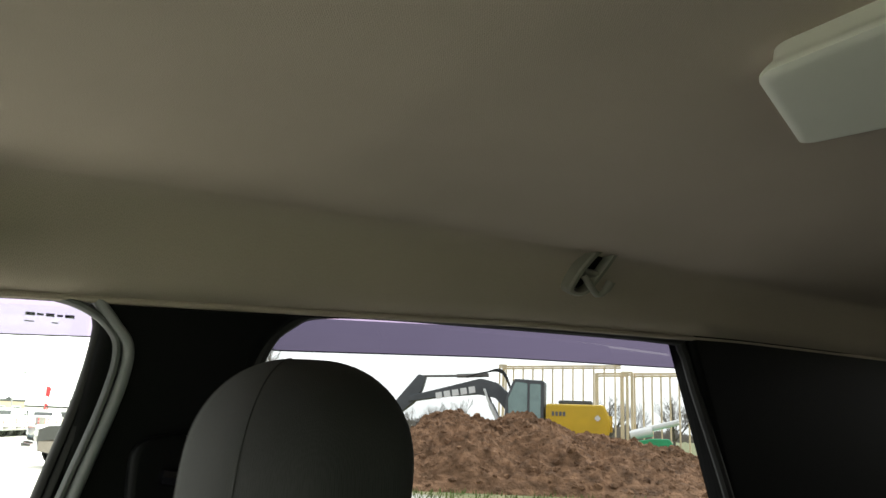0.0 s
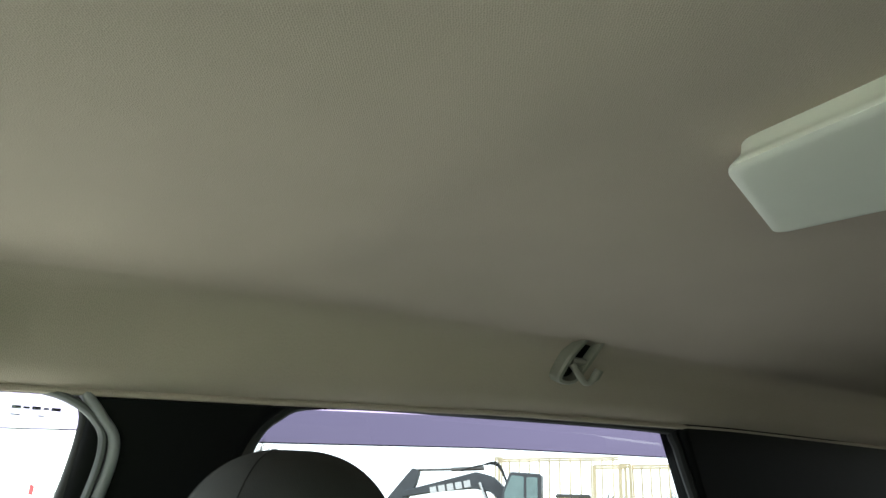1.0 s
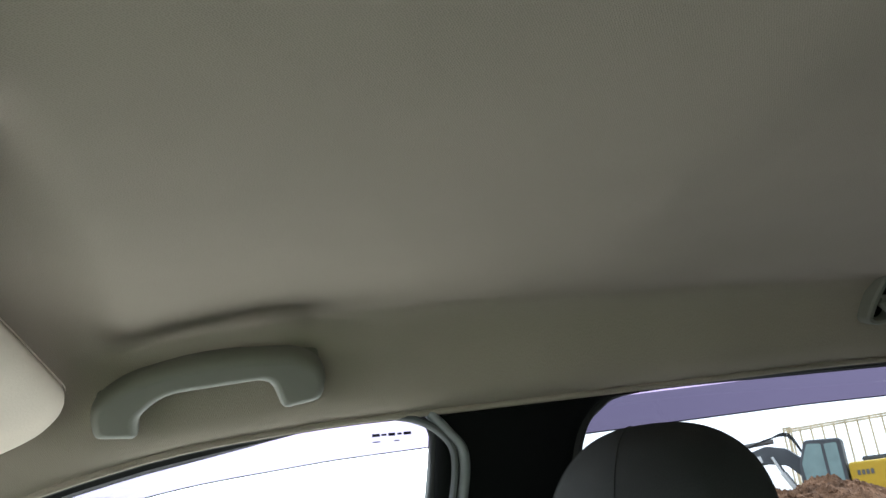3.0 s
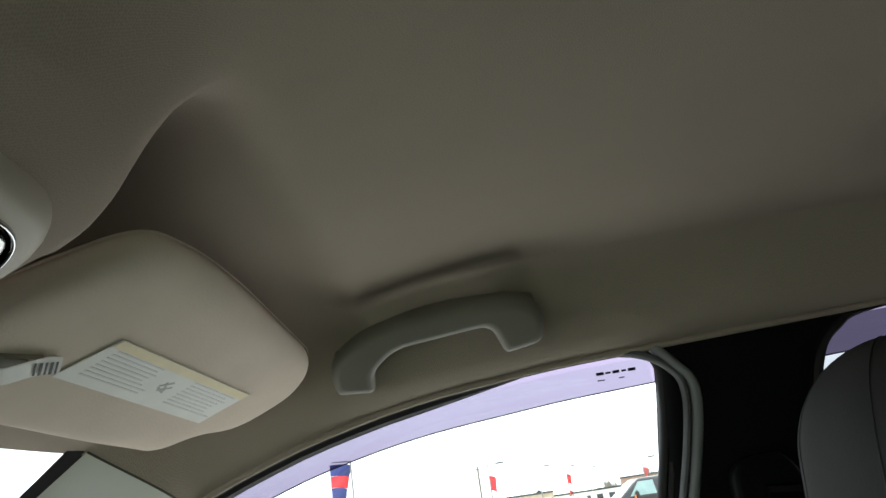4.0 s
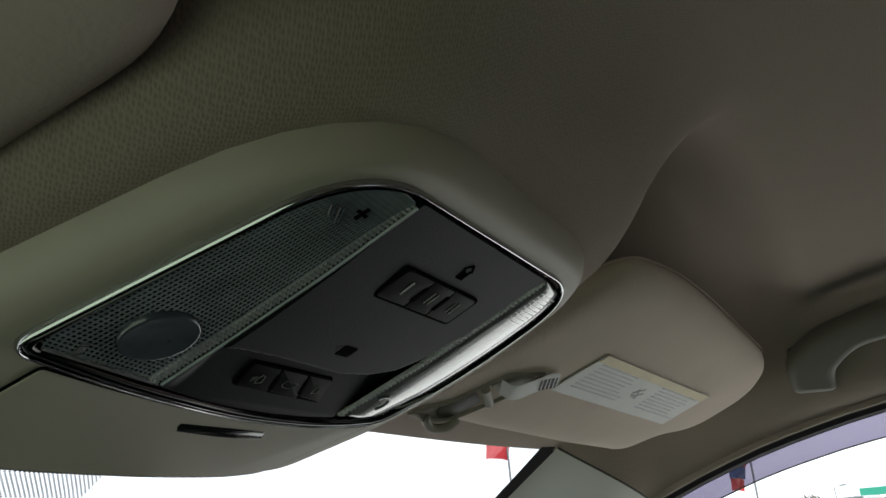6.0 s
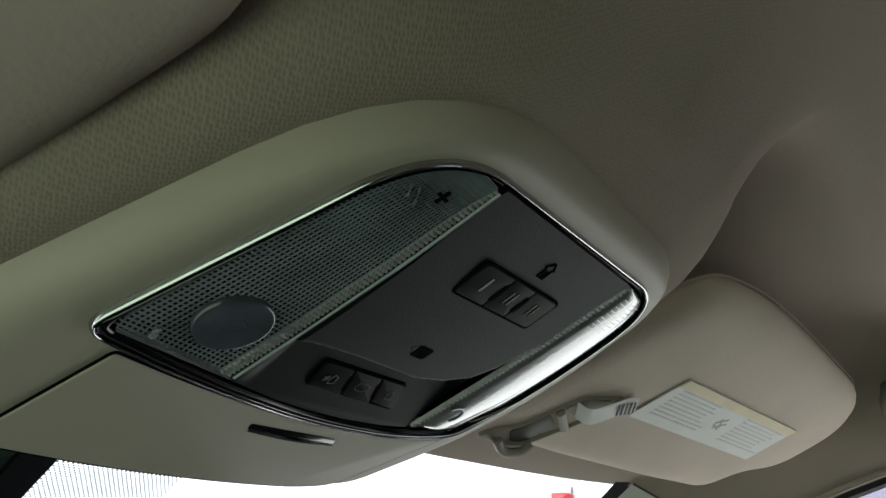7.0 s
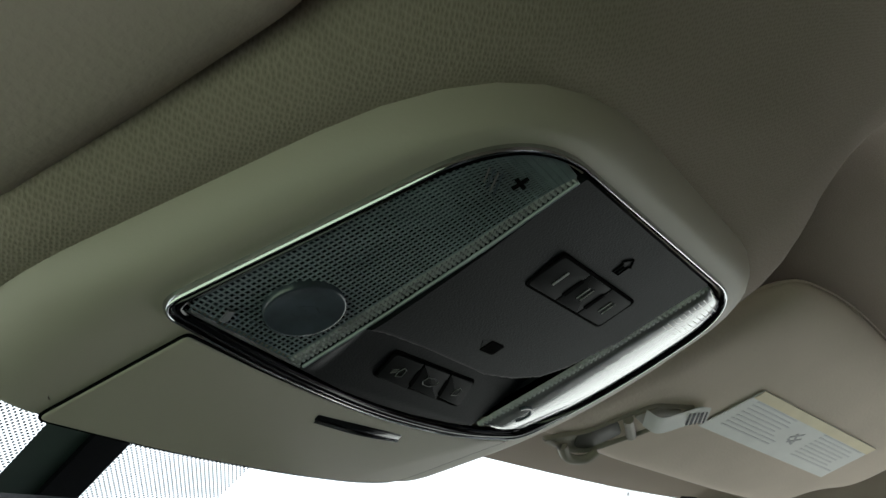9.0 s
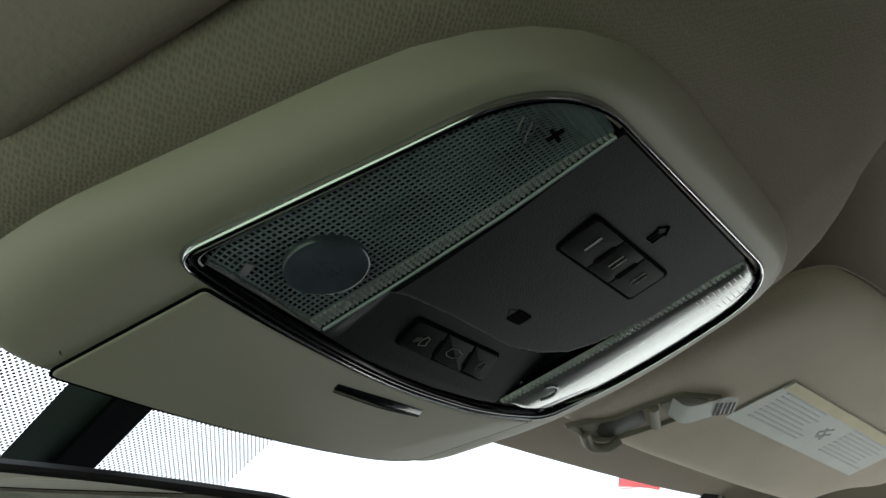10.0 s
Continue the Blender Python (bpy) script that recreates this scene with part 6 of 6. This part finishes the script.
def build_lamp(az, d, h, banner):
    lamp = thing("street_lamp", "tall grey lot lamp with a flat lantern" + (" and a red banner" if banner else ""), "street lamp", bearing(az, d))
    side = Vector((math.cos(radians(az)), -math.sin(radians(az)), 0))
    part("post", cyl((0, 0, 0), (0, 0, h), 0.13, 10, 0.09), M_POLE, lamp)
    part("arm", cyl((0, 0, h), side * 1.6 + Vector((0, 0, h + 0.1)), 0.06, 8), M_POLE, lamp)
    part("lantern", box(Matrix.Translation(side * 1.7 + Vector((0, 0, h + 0.05))), 0.6, 1.2, 0.25, 0.05), M_GREY, lamp)
    if banner:
        part("banner", flag_cloth(Vector((0, 0, h - 1.5)), 0.9, 2.0, side, 2), M_REDCLOTH, lamp, "red hanging banner")
        part("lower_banner", flag_cloth(Vector((0, 0, h - 5.0)), 0.9, 1.5, side, 4), M_REDCLOTH, lamp, "red hanging banner")
    return lamp


for az, d, h, banner in ((91.5, 120, 8.0, True), (94.8, 160, 8.4, False), (96.6, 190, 8.8, True), (98.0, 215, 8.8, False), (101.6, 150, 6.8, True), (86.9, 190, 5.5, False)):
    build_lamp(az, d, h, banner)["group"] = "lamps round the lot"
util = thing("utility_pole", "tall wooden utility pole with a crossarm", "utility pole", bearing(90.8, 140))
part("post", cyl((0, 0, 0), (0, 0, 9.0), 0.17, 8), M_BARK, util)
part("crossarm", box(pose(0, 0, 8.6), 0.12, 2.4, 0.15), M_BARK, util)
for az, w in ((88.7, 1.6), (89.5, 2.2)):
    sg = thing("road_sign", "green highway direction sign on posts", "road sign", bearing(az, 100))
    part("board", box(pose(0, 0, 2.75, 0, 0, 0), 0.06, w, 0.8, 0.02), M_SIGN, sg)
    for y in (-0.5, 0.5):
        part("post", cyl((0.06, y, 0), (0.06, y, 2.6), 0.05, 8), M_POLE, sg)


def build_house(name, label, az, d, w, depth, h, wall, roof_h, flat=False, windows=4):
    b = thing(name, label, "building")
    b.matrix_basis = Matrix.Translation(bearing(az, d)) @ pose(0, 0, 0, 0, 0, 90 - az)
    # local x points away from the car, y to the left
    part("wall", box(pose(depth / 2, 0, h / 2), depth, w, h, 0.03), wall, b)
    if flat:
        part("roof", box(pose(depth / 2, 0, h + 0.15), depth + 0.3, w + 0.3, 0.35, 0.04), M_ROOFING, b)
    else:
        prof = [(-w / 2 - 0.3, h), (w / 2 + 0.3, h), (0, h + roof_h)]
        mm = Matrix(((0, 0, 1, 0), (1, 0, 0, 0), (0, 1, 0, 0), (0, 0, 0, 1)))
        part("roof", slab(mm, prof, depth + 0.3, -0.3, 0.03, 1), M_ROOFING, b)
    for k in range(windows):
        y = -w / 2 + w * (k + 0.5) / windows
        wn_ = part("window", box(pose(-0.04, y, h * 0.55), 0.08, w / windows * 0.5, h * 0.38, 0.01), M_CARGLASS, b)
        part("frame", join(*[box(pose(-0.07, y + dy, h * 0.55 + dz), 0.06, sy, sz) for dy, dz, sy, sz in ((0, h * 0.2, w / windows * 0.56, 0.12), (0, -h * 0.2, w / windows * 0.56, 0.12), (w / windows * 0.27, 0, 0.1, h * 0.4), (-w / windows * 0.27, 0, 0.1, h * 0.4))]), M_WHITE, wn_)
    return b


build_house("gabled_house", "far house with a dark gabled roof", 94.6, 230, 8, 10, 2.6, M_TAN, 3.0, windows=3)
build_house("dealer_building", "long pale flat-roofed dealership building", 98.5, 190, 24, 12, 3.0, M_WHITE, 0, True, 9)
build_house("dealer_building", "low tan flat-roofed building", 101.2, 210, 9, 10, 5.0, M_BRICK, 0, True, 3)
build_house("dealer_building", "low grey building beside the road", 92.9, 175, 16, 10, 3.8, M_TAN, 0, True, 6)
build_house("far_shed", "long low white farm shed", 119.6, 260, 14, 8, 2.6, M_WHITE, 1.2, windows=3)
build_house("far_shed", "low pale shed behind the woods", 80.0, 280, 30, 10, 3.5, M_TAN, 1.5, windows=5)

# ---- sticker on the windshield ----
strip = thing("stock_sticker", "olive windshield sticker with dark stock number", "sticker", glass_point(0.80, 0.12))
M_STRIP = mat("olive_sticker", (0.40, 0.37, 0.20), 0.6, var=0.08, scale=20)


def on_glass(u, v, lift_):
    return glass_point(u, v) + Vector((0, -0.55, -0.83)) * lift_ - strip.location


part("strip", sheet([[on_glass(0.69 + 0.26 * i / 12, 0.099 + 0.052 * j / 4, 0.003) for i in range(13)] for j in range(5)]), M_STRIP, strip)
part("strip_edge", join(*[tube([on_glass(0.69 + 0.26 * i / 12, v, 0.0035) for i in range(13)], 0.0008, 5) for v in (0.099, 0.151)]), M_DARKINK, strip)
txt = bpy.data.curves.new("digits", "FONT")
txt.body = "N0581H"
txt.size, txt.extrude, txt.align_x, txt.align_y = 0.058, 0.0002, "CENTER", "CENTER"
txt.space_character = 1.0
tmp = new("digits_curve", txt)
bpy.context.view_layer.update()
me = bpy.data.meshes.new_from_object(tmp.evaluated_get(bpy.context.evaluated_depsgraph_get()))
bpy.data.objects.remove(tmp)
# the number faces out: it reads mirrored from inside
us = Vector(on_glass(0.94, 0.125, 0)) - Vector(on_glass(0.70, 0.125, 0))
vs_ = Vector(on_glass(0.82, 0.101, 0)) - Vector(on_glass(0.82, 0.149, 0))
ex_, ey_ = us.normalized(), vs_.normalized()
ez_ = ex_.cross(ey_)
width = max(v.co.x for v in me.vertices) - min(v.co.x for v in me.vertices)
hgt = max(v.co.y for v in me.vertices) - min(v.co.y for v in me.vertices)
c = Vector(on_glass(0.82, 0.125, 0.0045))
for v in me.vertices:
    x, y, z = v.co
    v.co = c - ex_ * (x / width * us.length * 0.97) + ey_ * (y / hgt * vs_.length * 0.9) + ez_ * z
digits = new("stock_number", me)
me.materials.append(M_DARKINK)
digits.parent = strip
